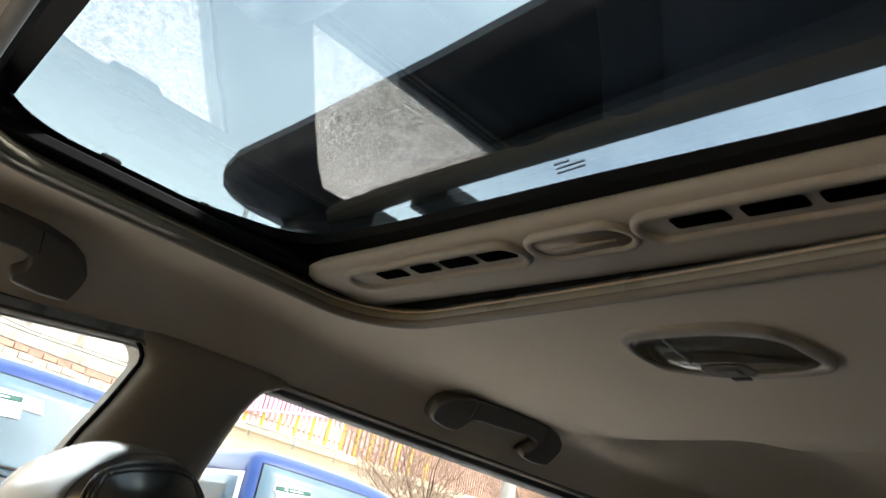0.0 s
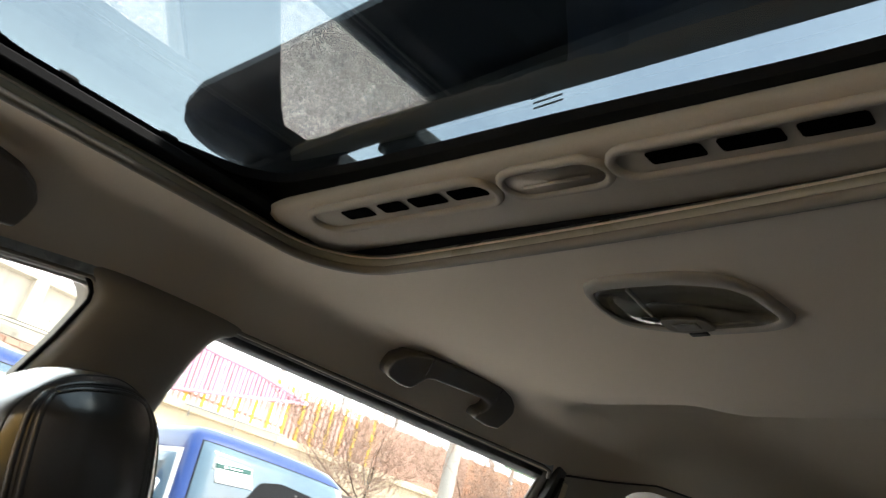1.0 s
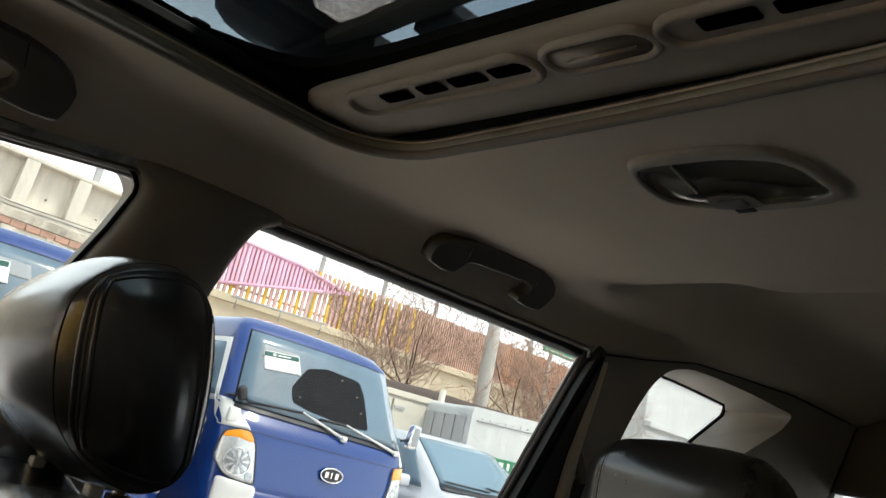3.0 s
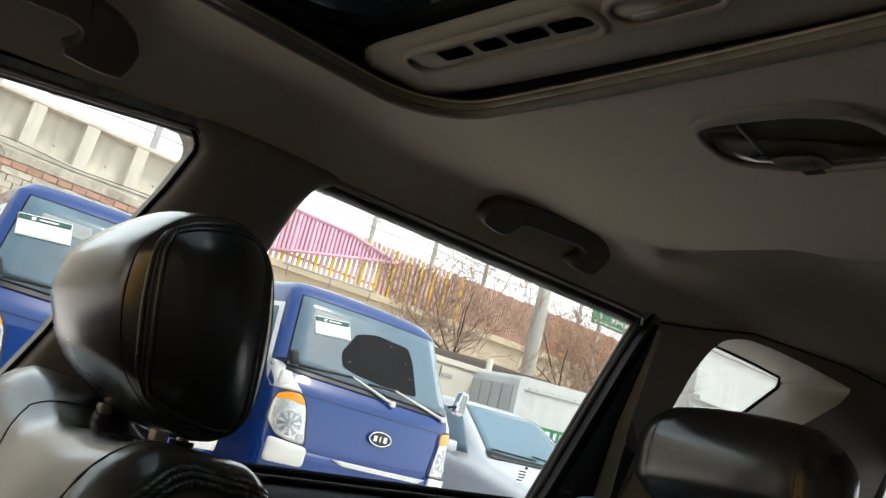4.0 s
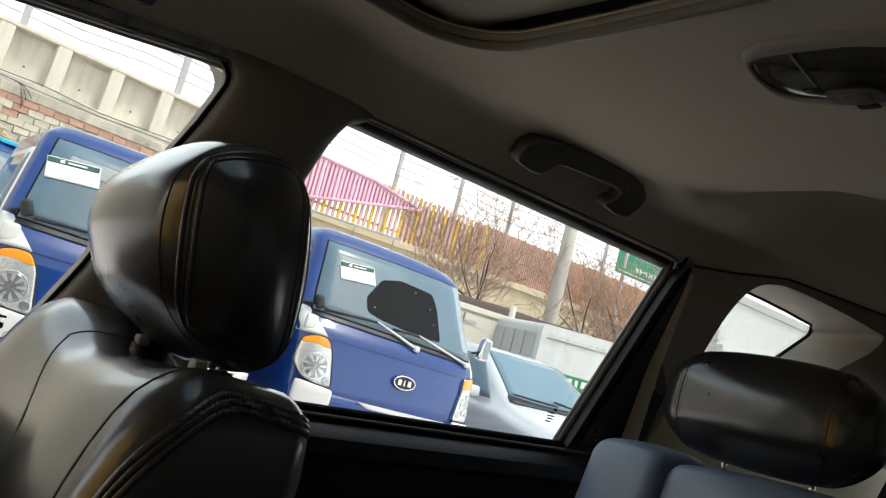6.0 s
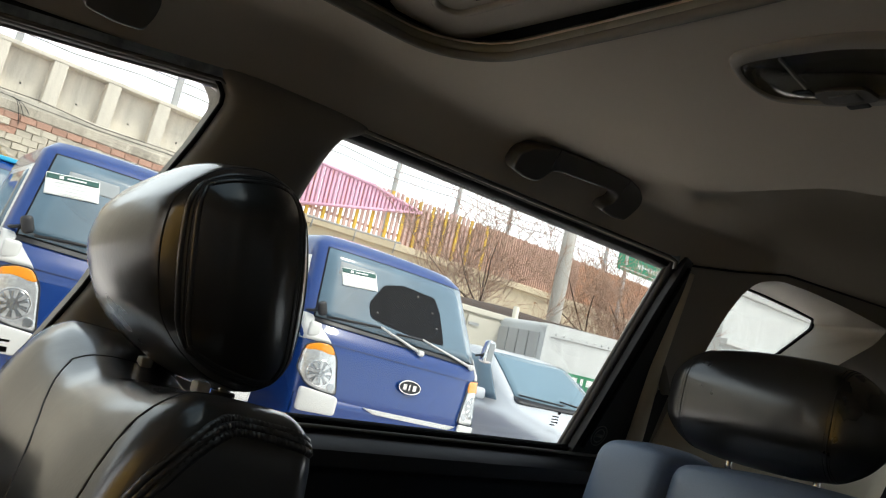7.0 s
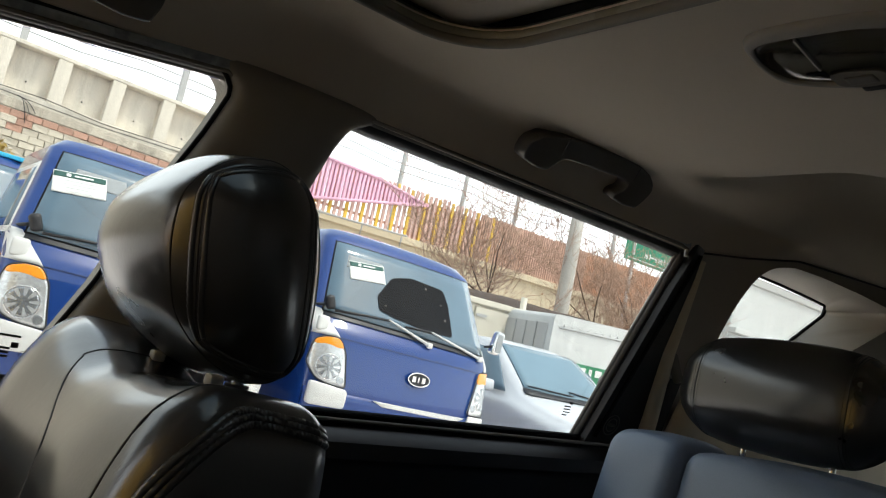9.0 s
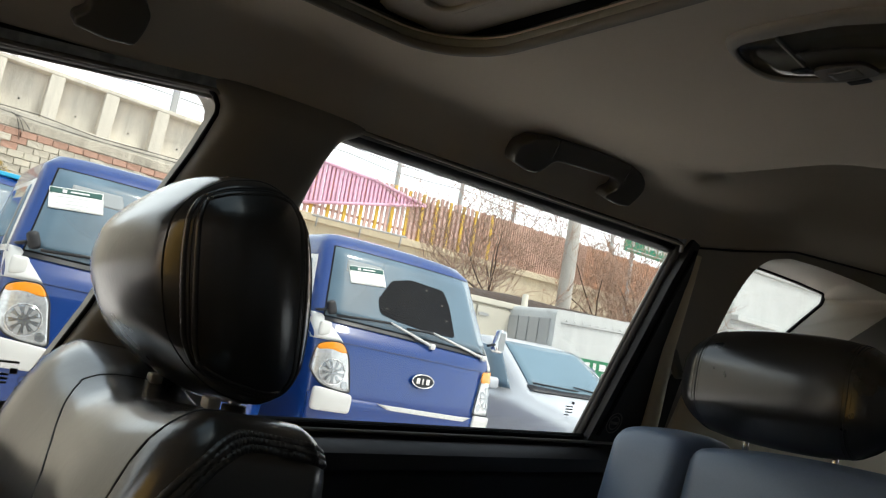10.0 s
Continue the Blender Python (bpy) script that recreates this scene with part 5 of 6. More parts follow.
    bm = box(bmesh.new(), (-0.80, 1.50, 0.80), (0.80, 1.64, 1.70), 0.02)
    part("headboard", bm, BLUE_DARK, t, smooth=False)
    part("chassis", box(bmesh.new(), (-0.45, 0.3, 0.42), (0.45, 4.3, 0.80), 0.02), BLACK, t, smooth=False)
    for x in (-0.70, 0.70):
        for y in (0.75, 3.2):
            wh = part("wheel", tube(bmesh.new(), [(x - 0.09, y, 0.32), (x + 0.09, y, 0.32)], 0.32, 24), RUBBER, t)
            part("wheel_disc", tube(bmesh.new(), [(x - 0.094, y, 0.32), (x + 0.094, y, 0.32)], 0.17, 18), WHITE, wh)
    t.location = (cx, 4.65, 0.03 * (3.6 - cx))
    t.rotation_euler = (0, radians(1.6), 0)   # stands on the yard's slope
    return t


truck(3.62, -0.60, True, "blue cab-over truck with black board and notice in windscreen")
truck(1.54, -0.73, False, "blue cab-over truck with a white notice in its windscreen")
third = truck(0.55, -0.62, False, "dark blue cab-over truck parked behind the row")
third.location, third.scale = (0.55, 9.3, 0.09), (1.14, 1.14, 1.14)
bm = box(bmesh.new(), (0.12, 0.52, 2.085), (0.66, 1.30, 2.13), 0.01)
ob = part("roof_plank", bm, CYAN, third, "bright cyan plank on the cab roof", smooth=False)


# ---- silver saloon ----
def saloon():
    t = thing("car", "silver saloon car parked beside the blue truck", "car")
    # lengthwise stations: y, half width, lower edge, shoulder height, roof height, roof half width
    st = [(0.0, 0.60, 0.35, 0.60, 0.62, 0.50), (0.10, 0.78, 0.28, 0.72, 0.76, 0.66), (0.45, 0.87, 0.25, 0.80, 0.86, 0.74), (0.95, 0.89, 0.25, 0.88, 0.95, 0.74), (1.12, 0.89, 0.25, 0.92, 1.00, 0.72),
          (1.50, 0.89, 0.25, 0.95, 1.26, 0.67), (1.80, 0.89, 0.25, 0.96, 1.45, 0.63), (2.05, 0.89, 0.25, 0.96, 1.50, 0.60), (2.6, 0.89, 0.25, 0.97, 1.50, 0.59), (3.2, 0.89, 0.25, 0.98, 1.44, 0.58),
          (3.8, 0.88, 0.27, 0.98, 1.12, 0.62), (4.3, 0.84, 0.30, 0.95, 1.02, 0.66), (4.5, 0.74, 0.36, 0.80, 0.86, 0.58)]

    def at(y):
        c = list(zip(*st))
        return [float(np.interp(y, c[0], k)) for k in c[1:]]

    def ring(y):
        w, lo, sh, top, rw = at(y)
        pr = [(0.86 * w, lo), (w, lo + 0.18), (w, (lo + sh) / 2), (0.998 * w, sh - 0.12), (0.988 * w, sh - 0.06), (0.965 * w, sh - 0.015), (0.92 * w, sh + 0.008), (rw + 0.3 * (0.94 * w - rw), sh + 0.66 * (top - sh)), (rw, top - 0.03 * (top - sh)), (0.9 * rw, top - 0.0), (0.5 * rw, top + 0.018)]
        pr = pr + [(-x, z) for x, z in pr[::-1]]
        return [Vector((x, y, z)) for x, z in pr]
    ys = sorted(set([p[0] for p in st] + [0.04, 0.2, 0.7, 1.3, 1.65, 1.92, 2.3, 2.9, 3.5, 4.1]))
    sharp(part("body", loft(bmesh.new(), [ring(y) for y in ys]), SILVER_BODY, t), 60)

    def roof_at(y, u):
        w, lo, sh, top, rw = at(y)
        x = u * (rw * 0.97)
        return Vector((x, y - 0.008, top + 0.018 * (1 - abs(u) ** 2) + 0.012))
    part("windscreen", skin(bmesh.new(), lambda u, v: roof_at(1.16 + 0.63 * (1 - v) + 0.10 * (abs(2 * u - 1) ** 2) * 0.6, (2 * u - 1) * (0.90 + 0.05 * v)), np.linspace(0, 1, 13), np.linspace(0, 1, 9), (0, 0.01, -0.012)), PALE_GLASS, t, "pale blue-grey windscreen")
    part("scuttle", skin(bmesh.new(), lambda u, v: roof_at(1.08 + 0.07 * (1 - v) + 0.06 * (abs(2 * u - 1) ** 2), 2 * u - 1) + Vector((0, 0, 0.002)), np.linspace(0, 1, 13), (0, 1), (0, 0, -0.01)), BLACK, t)
    for a, b in ((-0.62, 0.0), (-0.02, 0.55)):
        p0, p1 = roof_at(1.22, a / 0.7), roof_at(1.17, b / 0.7)
        part("wiper", tube(bmesh.new(), [p0 + Vector((0, -0.01, 0.012)), p1 + Vector((0, -0.01, 0.012))], 0.008, 6), BLACK, t)
    for s in (-1, 1):
        fn = lambda u, v: Vector((s * ((at(1.75 + 1.7 * u)[4] + (0.3 + 0.62 * v) * (0.94 * 0.89 - at(1.75 + 1.7 * u)[4])) + 0.012), 1.65 + 1.9 * u - 0.35 * v * (1 - u), at(1.75 + 1.7 * u)[3] - 0.08 - (at(1.75 + 1.7 * u)[3] - 0.08 - 1.0) * v))
        part("side_window", skin(bmesh.new(), fn, np.linspace(0, 1, 9), np.linspace(0, 1, 5), (-s * 0.02, 0, 0)), CAR_GLASS, t)
        mm = cushion(bmesh.new(), (0.09, 0.05, 0.06), 0.04, n=8)
        ob = part("mirror", mm, SILVER_BODY, t)
        ob.location = (s * 0.96, 1.45, 1.03)
        bm = cushion(bmesh.new(), (0.16, 0.05, 0.06), 0.04, n=8)
        ob = part("headlight", bm, LAMP_CLEAR, t)
        ob.location = (s * 0.62, 0.12, 0.66)
        for y in (0.85, 3.55):
            wh = part("wheel", tube(bmesh.new(), [(s * 0.70, y, 0.31), (s * 0.895, y, 0.31)], 0.31, 24), RUBBER, t)
            part("rim", tube(bmesh.new(), [(s * 0.72, y, 0.31), (s * 0.90, y, 0.31)], 0.20, 18), STEEL, wh)
    part("grille", box(bmesh.new(), (-0.42, -0.02, 0.42), (0.42, 0.06, 0.56), 0.02), BLACK, t, smooth=False)
    t.location = (6.45, 4.35, 0)
    t.scale = (1.06, 1.0, 1.05)


saloon()


# ---- vehicles and screens behind ----
def box_truck():
    t = thing("box_truck", "cream box truck with closed rear doors", "truck")
    part("box_body", box(bmesh.new(), (6.35, 8.5, 0.75), (8.25, 12.0, 2.14), 0.03), CREAM, t, smooth=False)
    for x0, x1 in ((6.42, 7.28), (7.32, 8.18)):
        d = part("door_leaf", box(bmesh.new(), (x0, 8.46, 0.82), (x1, 8.499, 2.06), 0.008), CREAM, t, smooth=False)
        part("lock_bar", tube(bmesh.new(), [(x1 - 0.14, 8.445, 0.85), (x1 - 0.14, 8.445, 2.04)], 0.016, 6), STEEL, d)
        for z in (1.0, 1.5, 1.92):
            part("hinge", box(bmesh.new(), (x0 + 0.02, 8.44, z), (x0 + 0.22, 8.459, z + 0.05), 0.004), STEEL, d, smooth=False)
    part("top_rail", box(bmesh.new(), (6.33, 8.44, 2.10), (8.29, 8.56, 2.19), 0.015), CREAM, t, smooth=False)
    part("corner_post", tube(bmesh.new(), [(8.27, 8.50, 0.7), (8.27, 8.50, 2.38)], 0.05, 8), CREAM, t)
    for x in (6.7, 7.9):
        part("wheel", tube(bmesh.new(), [(x - 0.1, 9.3, 0.38), (x + 0.1, 9.3, 0.38)], 0.38, 20), RUBBER, t)
    part("chassis", box(bmesh.new(), (6.6, 8.6, 0.45), (8.0, 12, 0.76), 0.02), BLACK, t, smooth=False)


box_truck()


def van_body():
    t = thing("delivery_truck", "white delivery truck body with a green stripe", "truck")
    out = rounded([(7.98, 0.55), (7.98, 2.17), (12.5, 2.30), (12.5, 0.55)], 0.10, 6)
    sharp(part("body", plate(bmesh.new(), [(p.x, 7.5, p.y) for p in out], (0, 1.7, 0)), WEATHERED, t))
    for i in range(7):
        part("rear_panel", box(bmesh.new(), (7.955, 7.60 + 0.22 * i, 0.65), (7.979, 7.80 + 0.22 * i, 2.02), 0.006), STEEL, t, "grey ribbed steel rear panel", smooth=False)
    st = part("stripe", box(bmesh.new(), (8.30, 7.488, 1.20), (12.45, 7.499, 1.545), 0.002), GREEN, t, "green painted stripe", smooth=False)
    part("red_band", box(bmesh.new(), (9.15, 7.480, 1.22), (12.4, 7.4875, 1.40), 0.002), RED, st, smooth=False)
    x = 8.70
    for w in (0.10, 0.06, 0.14, 0.10, 0.12, 0.08):
        part("letter_bar", box(bmesh.new(), (x, 7.480, 1.40), (x + w, 7.4875, 1.50)), WHITE, st, smooth=False)
        x += w + 0.08
    part("roof_bead", tube(bmesh.new(), [(8.1, 7.49, 1.985), (12.4, 7.49, 2.11)], 0.012, 6), STEEL, t)
    rv = mesh_of("rivet", cushion(bmesh.new(), (0.014, 0.012, 0.014), 0.008, n=4), STEEL)
    for i in range(24):
        ob = new("rivet", rv)
        ob.parent = t
        ob.location = (8.2 + 0.17 * i, 7.492, 2.03 + 0.029 * 0.17 * i)
    for y in (7.8, 8.9):
        for x in (8.8, 11.6):
            part("wheel", tube(bmesh.new(), [(x, y - 0.1, 0.38), (x, y + 0.1, 0.38)], 0.38, 20), RUBBER, t)
    part("chassis", box(bmesh.new(), (8.2, 7.7, 0.4), (12.3, 9.0, 0.58), 0.02), BLACK, t, smooth=False)


van_body()

bm = cushion(bmesh.new(), (2.6, 0.6, 1.25), 0.25, (0, 0, 0.05), lambda p: Vector((p.x + 10.6, p.y + 11.0, max(0.0, p.z + 1.27 + 0.05 * math.sin(5 * p.x)))), 12)
tagged(part("covered_heap", bm, BROWN_EARTH), "dark brown covered heap behind the trucks", "heap")


# ---- utility pole, wires, sign ----
def utility_pole():
    t = thing("utility_pole", "tapered grey concrete utility pole", "utility pole")
    part("shaft", tube(bmesh.new(), [(13.75, 13.0, 0), (13.75, 13.0, 4), (13.74, 13.0, 9.5)], [0.20, 0.175, 0.13], 16), POLE, t)
    for z in (5.6, 6.4):
        part("band", tube(bmesh.new(), [(13.75, 13.0, z), (13.75, 13.0, z + 0.06)], 0.19, 16), STEEL, t)


utility_pole()


def catenary():
    for x in (10.5, 16.6, 19.95, 23.1, 30.0):
        t = thing("line_post", "thin grey steel line post behind the fence", "post", "line posts")
        part("shaft", tube(bmesh.new(), [(x, 26.0, 0), (x, 26.0, 14)], [0.11, 0.09], 10), STEEL, t)
        part("arm", tube(bmesh.new(), [(x - 0.8, 26.0, 9.6), (x + 0.8, 26.0, 9.6)], 0.05, 6), STEEL, t)
    t = thing("overhead_wire", "thin dark overhead wires between the posts", "wires")
    for z, y in ((8.2, 25.7), (9.0, 26.0), (9.7, 26.3), (8.6, 26.0)):
        pts = [(-6 + 2 * i, y, z - 0.25 * math.sin(math.pi * ((i * 2) % 6.4) / 6.4)) for i in range(26)]
        part("wire", tube(bmesh.new(), pts, 0.018, 4), WIRE, t)


catenary()


def road_sign():
    t = thing("road_sign", "green road sign with white lettering", "road sign")
    part("panel", box(bmesh.new(), (19.25, 16.0, 5.40), (22.0, 16.06, 6.55), 0.03), SIGN, t, smooth=False)
    bm = bmesh.new()
    for a, b in (((19.35, 5.48), (21.9, 5.48)), ((19.35, 6.46), (21.9, 6.46))):
        box(bm, (a[0], 15.985, a[1]), (b[0], 15.999, a[1] + 0.03))
    part("border", bm, WHITE, t, smooth=False)
    part("arrow", tube(bmesh.new(), [(19.62, 15.985, 5.6), (19.62, 15.985, 6.05), (19.80, 15.985, 6.3)], 0.05, 6), WHITE, t, "white arrow")
    for x, z, w, h in ((20.15, 6.08, 0.26, 0.24), (20.5, 6.08, 0.24, 0.24), (20.84, 6.08, 0.3, 0.24), (21.25, 6.08, 0.3, 0.24), (20.2, 5.62, 0.16, 0.18), (20.45, 5.62, 0.4, 0.18), (20.95, 5.62, 0.2, 0.18), (21.25, 5.62, 0.4, 0.18)):
        bm = bmesh.new()
        box(bm, (x, 15.985, z), (x + 0.05, 15.999, z + h))
        box(bm, (x + 0.05, 15.985, z + h * 0.4), (x + w, 15.999, z + h * 0.4 + 0.05))
        box(bm, (x + w - 0.06, 15.985, z), (x + w, 15.999, z + h * 0.9))
        part("letter_bar", bm, WHITE, t, smooth=False)
    for x in (19.8, 21.6):
        part("post", tube(bmesh.new(), [(x, 16.12, 0), (x, 16.12, 6.4)], 0.06, 8), STEEL, t)


road_sign()


# ---- white building seen through the rear quarter window ----
def white_building():
    t = thing("building", "plain white building with a ledge", "building")
    part("wall", box(bmesh.new(), (22.5, 14.0, 0), (40, 16.0, 5.75), 0.05), WEATHERED, t, smooth=False)
    part("roof_edge", box(bmesh.new(), (22.4, 13.9, 5.55), (40.1, 14.05, 5.82), 0.03), STEEL, t, smooth=False)
    part("ledge", box(bmesh.new(), (22.45, 13.72, 3.80), (26.0, 14.02, 3.98), 0.03), WEATHERED, t, smooth=False)
    part("ledge_shade", box(bmesh.new(), (22.45, 13.86, 3.52), (26.0, 14.01, 3.66), 0.02), WEATHERED, t, smooth=False)


white_building()


# ---- bare trees ----
def bare_tree(x, y, h, seed, spread):
    rnd = random.Random(seed)
    t = thing("tree", "bare red-brown tree with a few dry leaves", "tree", "bare trees")
    limbs, twigs, leaves = bmesh.new(), bmesh.new(), bmesh.new()

    def grow(p, d, length, r, level):
        pts, rads = [p], [r]
        for i in range(4):
            d = (d + Vector((rnd.uniform(-1, 1), rnd.uniform(-1, 1), rnd.uniform(-0.4, 0.9))) * 0.13).normalized()
            p = p + d * length / 4
            pts.append(p)
            rads.append(r * (1 - 0.13 * (i + 1)))
        tube(limbs if level < 2 else twigs, pts, rads, 6 if level < 2 else 3)
        if level >= 4:
            if rnd.random() < 0.12:
                a = Vector((rnd.uniform(-1, 1), rnd.uniform(-1, 1), rnd.uniform(-1, 1))).normalized() * 0.04
                b = a.orthogonal().normalized() * 0.025
                vs = [leaves.verts.new(q) for q in (p - a, p + b, p + a, p - b)]
                leaves.faces.new(vs)
            return
        for i in range(rnd.choice((4, 5, 5)) if level else 9):
            k = rnd.randint(1 if level else 2, 4)
            out = Vector((rnd.uniform(-1, 1), rnd.uniform(-1, 1), rnd.uniform(-0.1, 0.85))).normalized()
            e = (d * 0.5 + out * spread).normalized()
            grow(pts[k], e, length * rnd.uniform(0.58, 0.82), max(0.0075, rads[k] * rnd.uniform(0.45, 0.6)), level + 1)

    base = h * 0.42
    grow(Vector((x, y, -0.02)), Vector((0, 0, 1)), base, 0.10, 0)
    part("trunk", limbs, BARK, t)
    part("twigs", twigs, TWIG, t, "thin red-brown twigs")
    part("leaves", leaves, LEAF, t, smooth=False)


bare_tree(11.9, 13.0, 6.5, 3, 1.2)
bare_tree(15.4, 13.2, 6.5, 5, 1.2)
bare_tree(17.6, 13.5, 6.8, 12, 1.0)


# ---- slatted fence on the ochre wall ----
def ochre_wall():
    w = thing("wall_viaduct", "ochre rendered wall below the slatted fence", "wall", kind="structure")
    part("face", box(bmesh.new(), (8.2, 21.6, 0), (46, 22.4, 4.78), 0.03), OCHRE, w, smooth=False)
    part("coping", box(bmesh.new(), (8.1, 21.45, 4.55), (46, 21.62, 4.80), 0.03), OCHRE, w, smooth=False)
    part("rail", tube(bmesh.new(), [(10.8, 21.3, 4.72), (14.4, 21.3, 4.80)], 0.035, 6), STEEL, w)
    for x in (11.0, 12.6, 14.2):
        part("rail_post", tube(bmesh.new(), [(x, 21.35, 4.4), (x, 21.3, 4.80)], 0.03, 6), STEEL, w)


ochre_wall()


def slat_fence():
    t = thing("slat_fence", "tall fence of pink, yellow and rust-brown slats", "fence")
    rnd = random.Random(4)
    shapes = {}
    for name, m in (("p", SLAT_PINK), ("y", SLAT_YELLOW), ("b", SLAT_BROWN), ("o", SLAT_ORANGE)):
        half = 0.055 if name in "py" else 0.036
        shapes[name] = mesh_of("slat", box(bmesh.new(), (-half, -0.04, 0), (half, 0.04, 1.82), 0.01, 1), m, False)
    x, i = 9.6, 0
    while x < 34:
        if x < 17.8:
            key = "y" if i % 3 == 1 else "p"
        elif x < 19.5:
            key = "y" if i % 9 == 1 else "b"
        elif x < 24.0:
            key = "b"
        else:
            key = "o"
        ob = new("slat", shapes[key])
        ob.parent = t
        ob.location = (x, 22.0, 4.74 + rnd.uniform(-0.02, 0.05))
        x += 0.205 if x < 17.8 else 0.118
        i += 1
    for z in (5.1, 6.2):
        part("cross_rail", box(bmesh.new(), (9.5, 22.045, z), (34, 22.10, z + 0.09), 0.01), SLAT_BROWN, t, smooth=False)
    part("back_sheet", box(bmesh.new(), (14.9, 22.12, 4.78), (34, 22.16, 6.35), 0.01), SLAT_PINK, t, smooth=False)


slat_fence()


def magenta_gable():
    t = thing("slat_gable", "magenta slatted triangular screen on the fence", "screen")
    A, B, C, D = Vector((10.2, 6.62)), Vector((13.1, 6.50)), Vector((15.35, 6.15)), Vector((10.0, 4.98))
    for a, b in ((A, B), (B, C), (C, D)):
        part("bar", tube(bmesh.new(), [(a.x, 21.85, a.y), (b.x, 21.85, b.y)], 0.055, 6), MAGENTA, t)
    x = 10.1
    while x < 15.2:
        top = float(np.interp(x, (A.x, B.x, C.x), (A.y, B.y, C.y)))
        low = float(np.interp(x, (D.x, C.x), (D.y, C.y)))
        part("slat", box(bmesh.new(), (x, 21.86, low), (x + 0.09, 21.963, top)), MAGENTA, t, smooth=False)
        x += 0.155


magenta_gable()


# ---- concrete parapet over a stone block wall ----
def parapet():
    w = thing("wall_parapet", "weathered concrete parapet with recessed panels", "wall", kind="structure")
    z0, z1 = 4.64, 5.74
    part("core", box(bmesh.new(), (-26, 18.27, 0), (8.0, 18.6, z1 - 0.02), 0.01), CONCRETE, w, smooth=False)
    part("cap", box(bmesh.new(), (-26, 17.98, z1 - 0.075), (8.0, 18.62, z1 + 0.02), 0.02), CONCRETE, w, smooth=False)
    part("plinth", box(bmesh.new(), (-26, 17.96, z0 - 0.16), (8.0, 18.3, z0 + 0.03), 0.02), CONCRETE, w, smooth=False)
    me = mesh_of("pilaster", box(bmesh.new(), (-0.15, -0.11, 0), (0.15, 0.20, z1 - z0 - 0.103), 0.02, 2), CONCRETE, False)
    hole = mesh_of("drain_hole", tube(bmesh.new(), [(0, -0.01, 0), (0, 0.02, 0)], 0.022, 10), BLACK, True)
    for i in range(-24, 5):
        x = 2.58 + 1.15 * i
        ob = new("pilaster", me)
        ob.parent, ob.location = w, (x, 18.10, z0 + 0.03)
        ob = new("drain_hole", hole)
        ob.parent, ob.location = w, (x + 0.56, 18.27, z0 + 0.34)
    part("cable", tube(bmesh.new(), [(-6 + 1.2 * i, 17.93, z0 + 0.02 + 0.05 * math.sin(2.1 * i)) for i in range(12)], 0.009, 5), BLACK, w)
    part("cable", tube(bmesh.new(), [(-6 + 1.2 * i, 17.94, z0 - 0.06 + 0.04 * math.sin(1.3 * i + 1)) for i in range(12)], 0.007, 5), BLACK, w)
    for dx, dz in ((0.26, -0.30), (0.22, -0.50), (0.36, -0.24)):   # loose ends hanging off the cable
        pts = [(1.93 + dx * u, 17.74, z0 - 0.10 + dz * u * u) for u in (0, 0.3, 0.6, 0.8, 1)]
        part("loose_cable", tube(bmesh.new(), [(1.90, 17.93, z0 - 0.05)] + pts, 0.008, 5), BLACK, w)
    return w


ROAD = pose(3.8, 0, 4.6, 0, 1.9, 0) @ pose(-3.8, 0, -4.6)   # the road behind slopes a little more
wall_p = parapet()
wall_p.matrix_basis = ROAD


def fence_posts():
    for x in (1.75, 5.2, 7.7):
        t = thing("barrier_post", "grey steel barrier post above the parapet", "post", "barrier posts")
        part("shaft", box(bmesh.new(), (x - 0.07, 18.3, 5.72), (x + 0.07, 18.44, 8.6), 0.01), STEEL, t, smooth=False)
        part("base_plate", box(bmesh.new(), (x - 0.14, 18.26, 5.72), (x + 0.14, 18.48, 5.78), 0.005), STEEL, t, smooth=False)


fence_posts()


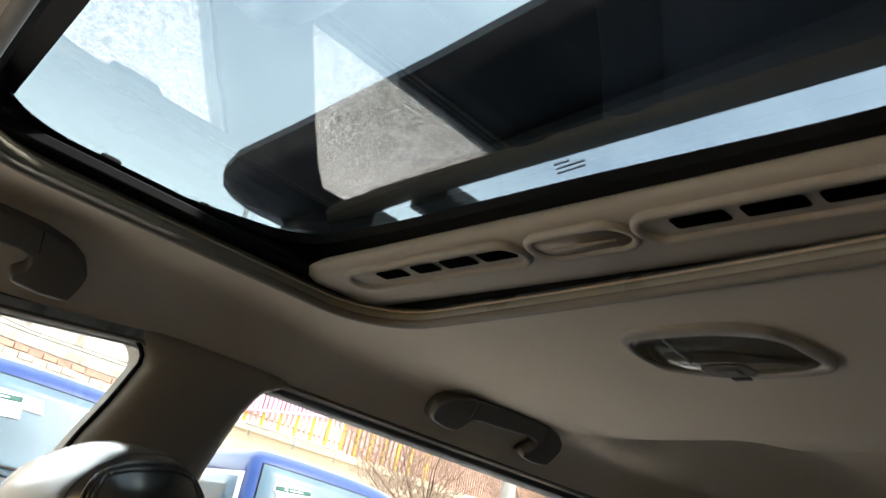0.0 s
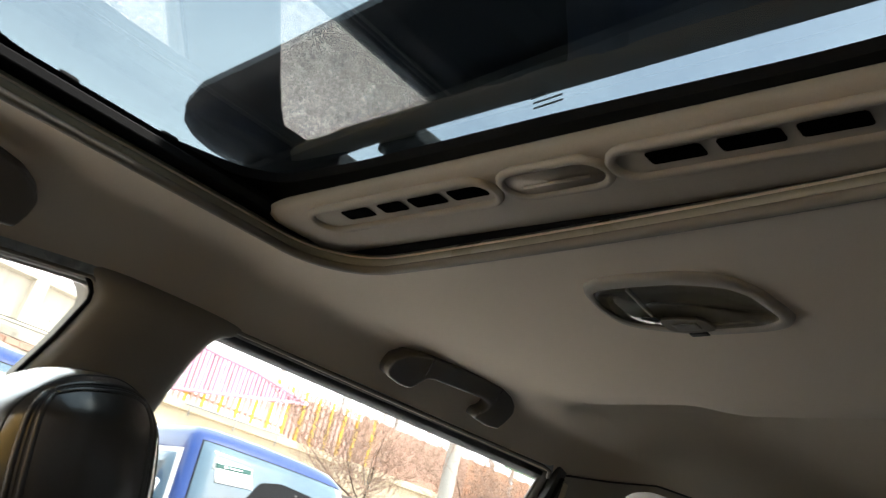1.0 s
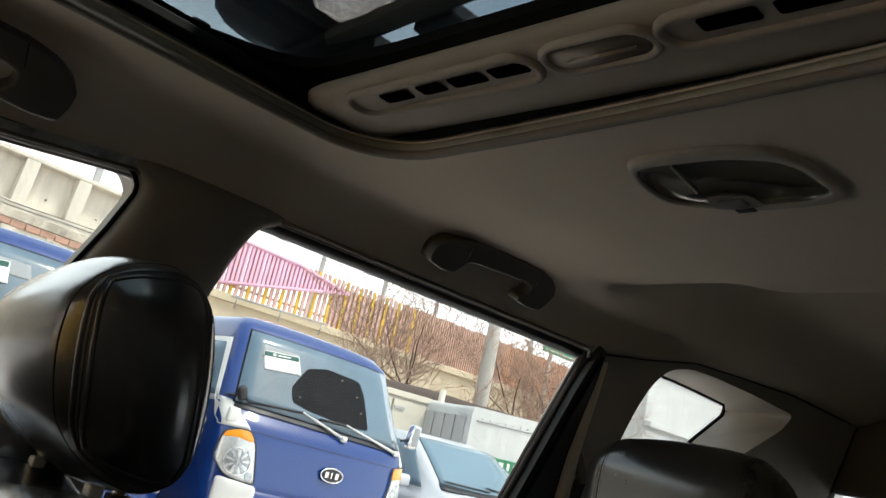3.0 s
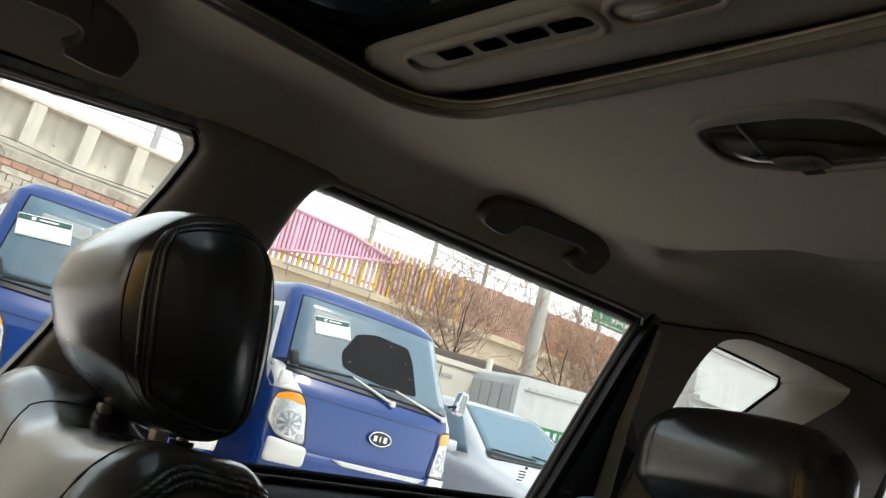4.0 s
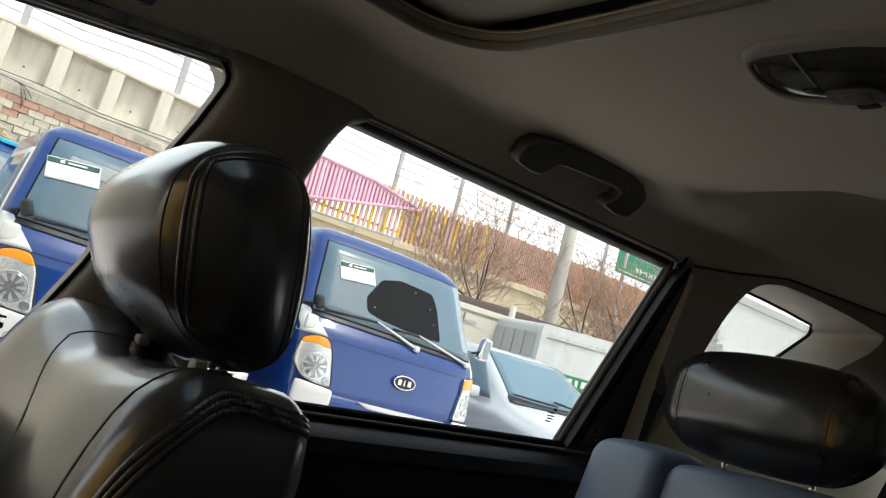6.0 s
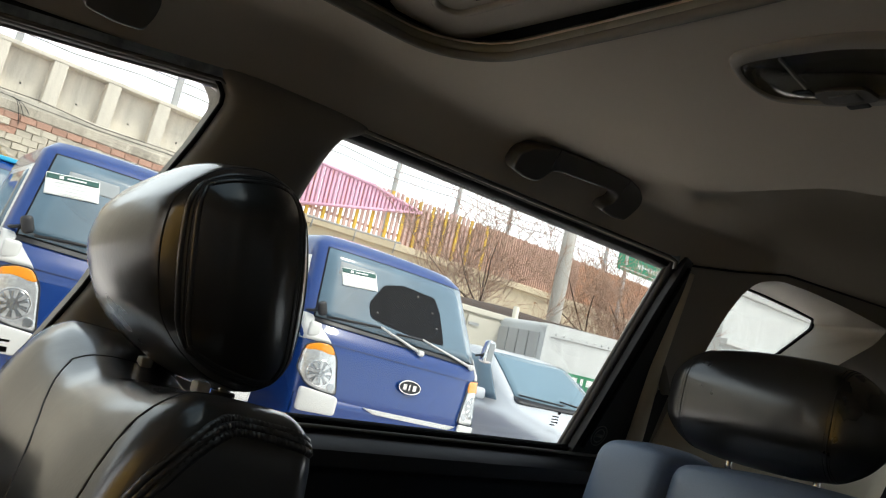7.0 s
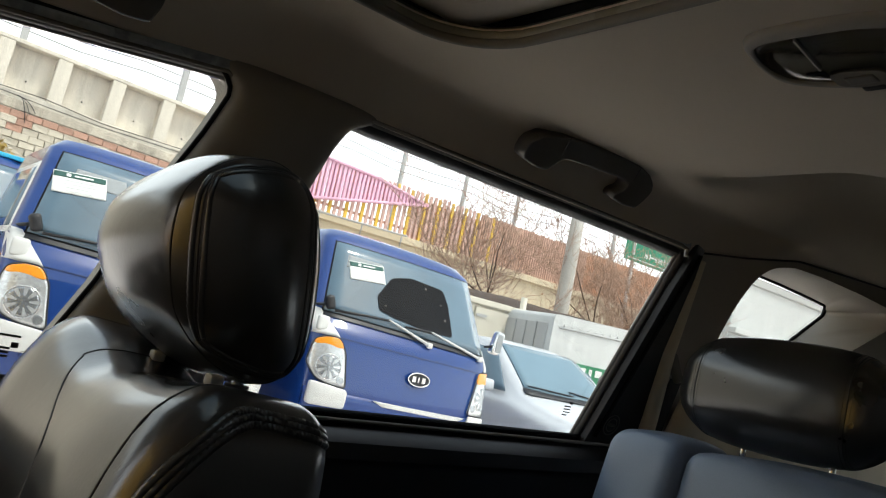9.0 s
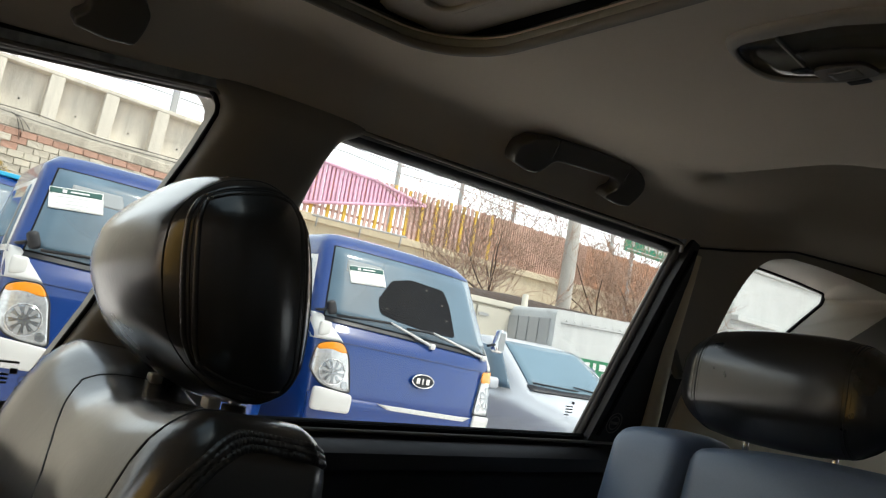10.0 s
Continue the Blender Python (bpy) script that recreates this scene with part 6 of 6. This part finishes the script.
def shrub(x, y, z, r, seed):
    rnd = random.Random(seed)
    bm = bmesh.new()
    for i in range(900):
        d = Vector((rnd.gauss(0, 1), rnd.gauss(0, 1), abs(rnd.gauss(0, 1)))).normalized() * r * rnd.uniform(0.3, 1)
        p = Vector((x, y, z)) + Vector((d.x * 1.6, d.y * 0.5, d.z * 1.1))
        a = Vector((rnd.uniform(-1, 1), rnd.uniform(-1, 1), rnd.uniform(-1, 1))).normalized() * 0.09
        b = a.orthogonal().normalized() * 0.03
        bm.faces.new([bm.verts.new(q) for q in (p - a, p + b, p + a, p - b)])
    for i in range(14):
        tube(bm, [(x, y, 0.0), (x + rnd.uniform(-1.2, 1.2) * r, y, z + rnd.uniform(0, r))], 0.02, 4)
    tagged(part("shrub", bm, SHRUB, smooth=False), "dry yellow-brown shrub by the stone wall", "shrub")


shrub(1.15, 16.2, 2.95, 0.55, 2)


def block_wall():
    w = thing("wall_stone", "retaining wall of rough tan and red stone blocks", "wall", kind="structure")
    part("bed", box(bmesh.new(), (-26, 17.815, 0), (8.2, 18.15, 4.27), 0.01), MORTAR, w, smooth=False)
    part("coping", box(bmesh.new(), (-26, 17.80, 4.272), (8.2, 18.15, 4.476), 0.015), COPING, w, smooth=False)
    rnd = random.Random(9)
    shapes = []
    for i in range(5):
        bm = box(bmesh.new(), (-0.152, -0.07, 0.0), (0.152, 0.06, 0.143), 0.012, 1)
        for v in bm.verts:
            v.co += Vector((rnd.uniform(-0.008, 0.008), rnd.uniform(-0.014, 0.014), rnd.uniform(-0.008, 0.008)))
            if v.co.z < 0.05:   # the lower edge bellies out between the two blocks below
                v.co.z -= 0.022 * (1 - (v.co.x / 0.152) ** 2)
                v.co.y -= 0.012
        shapes.append(bm)
    tan = [mesh_of("block", b.copy(), BLOCK, False) for b in shapes]
    red = [mesh_of("block", b, BLOCK_RED, False) for b in shapes]
    rest = bmesh.new()
    for row in range(28):
        z = 4.112 - 0.147 * row
        x = -25.9 + (0.155 if row % 2 else 0)
        while x < 8.0:
            if -0.6 < x < 7.4 and row < 11:
                ob = new("block", rnd.choice(red if row == 0 or rnd.random() < 0.04 else tan))
                ob.parent, ob.location = w, (x, 17.85 - 0.008 * row + rnd.uniform(-0.012, 0.012), z)
            else:
                box(rest, (x - 0.15, 17.78 - 0.008 * row, z), (x + 0.15, 17.9, z + 0.138))
            x += 0.31
    ob = part("blocks_below", rest, BLOCK, w, smooth=False)
    tagged(ob, kind="stuff")
    w.matrix_basis = ROAD


block_wall()
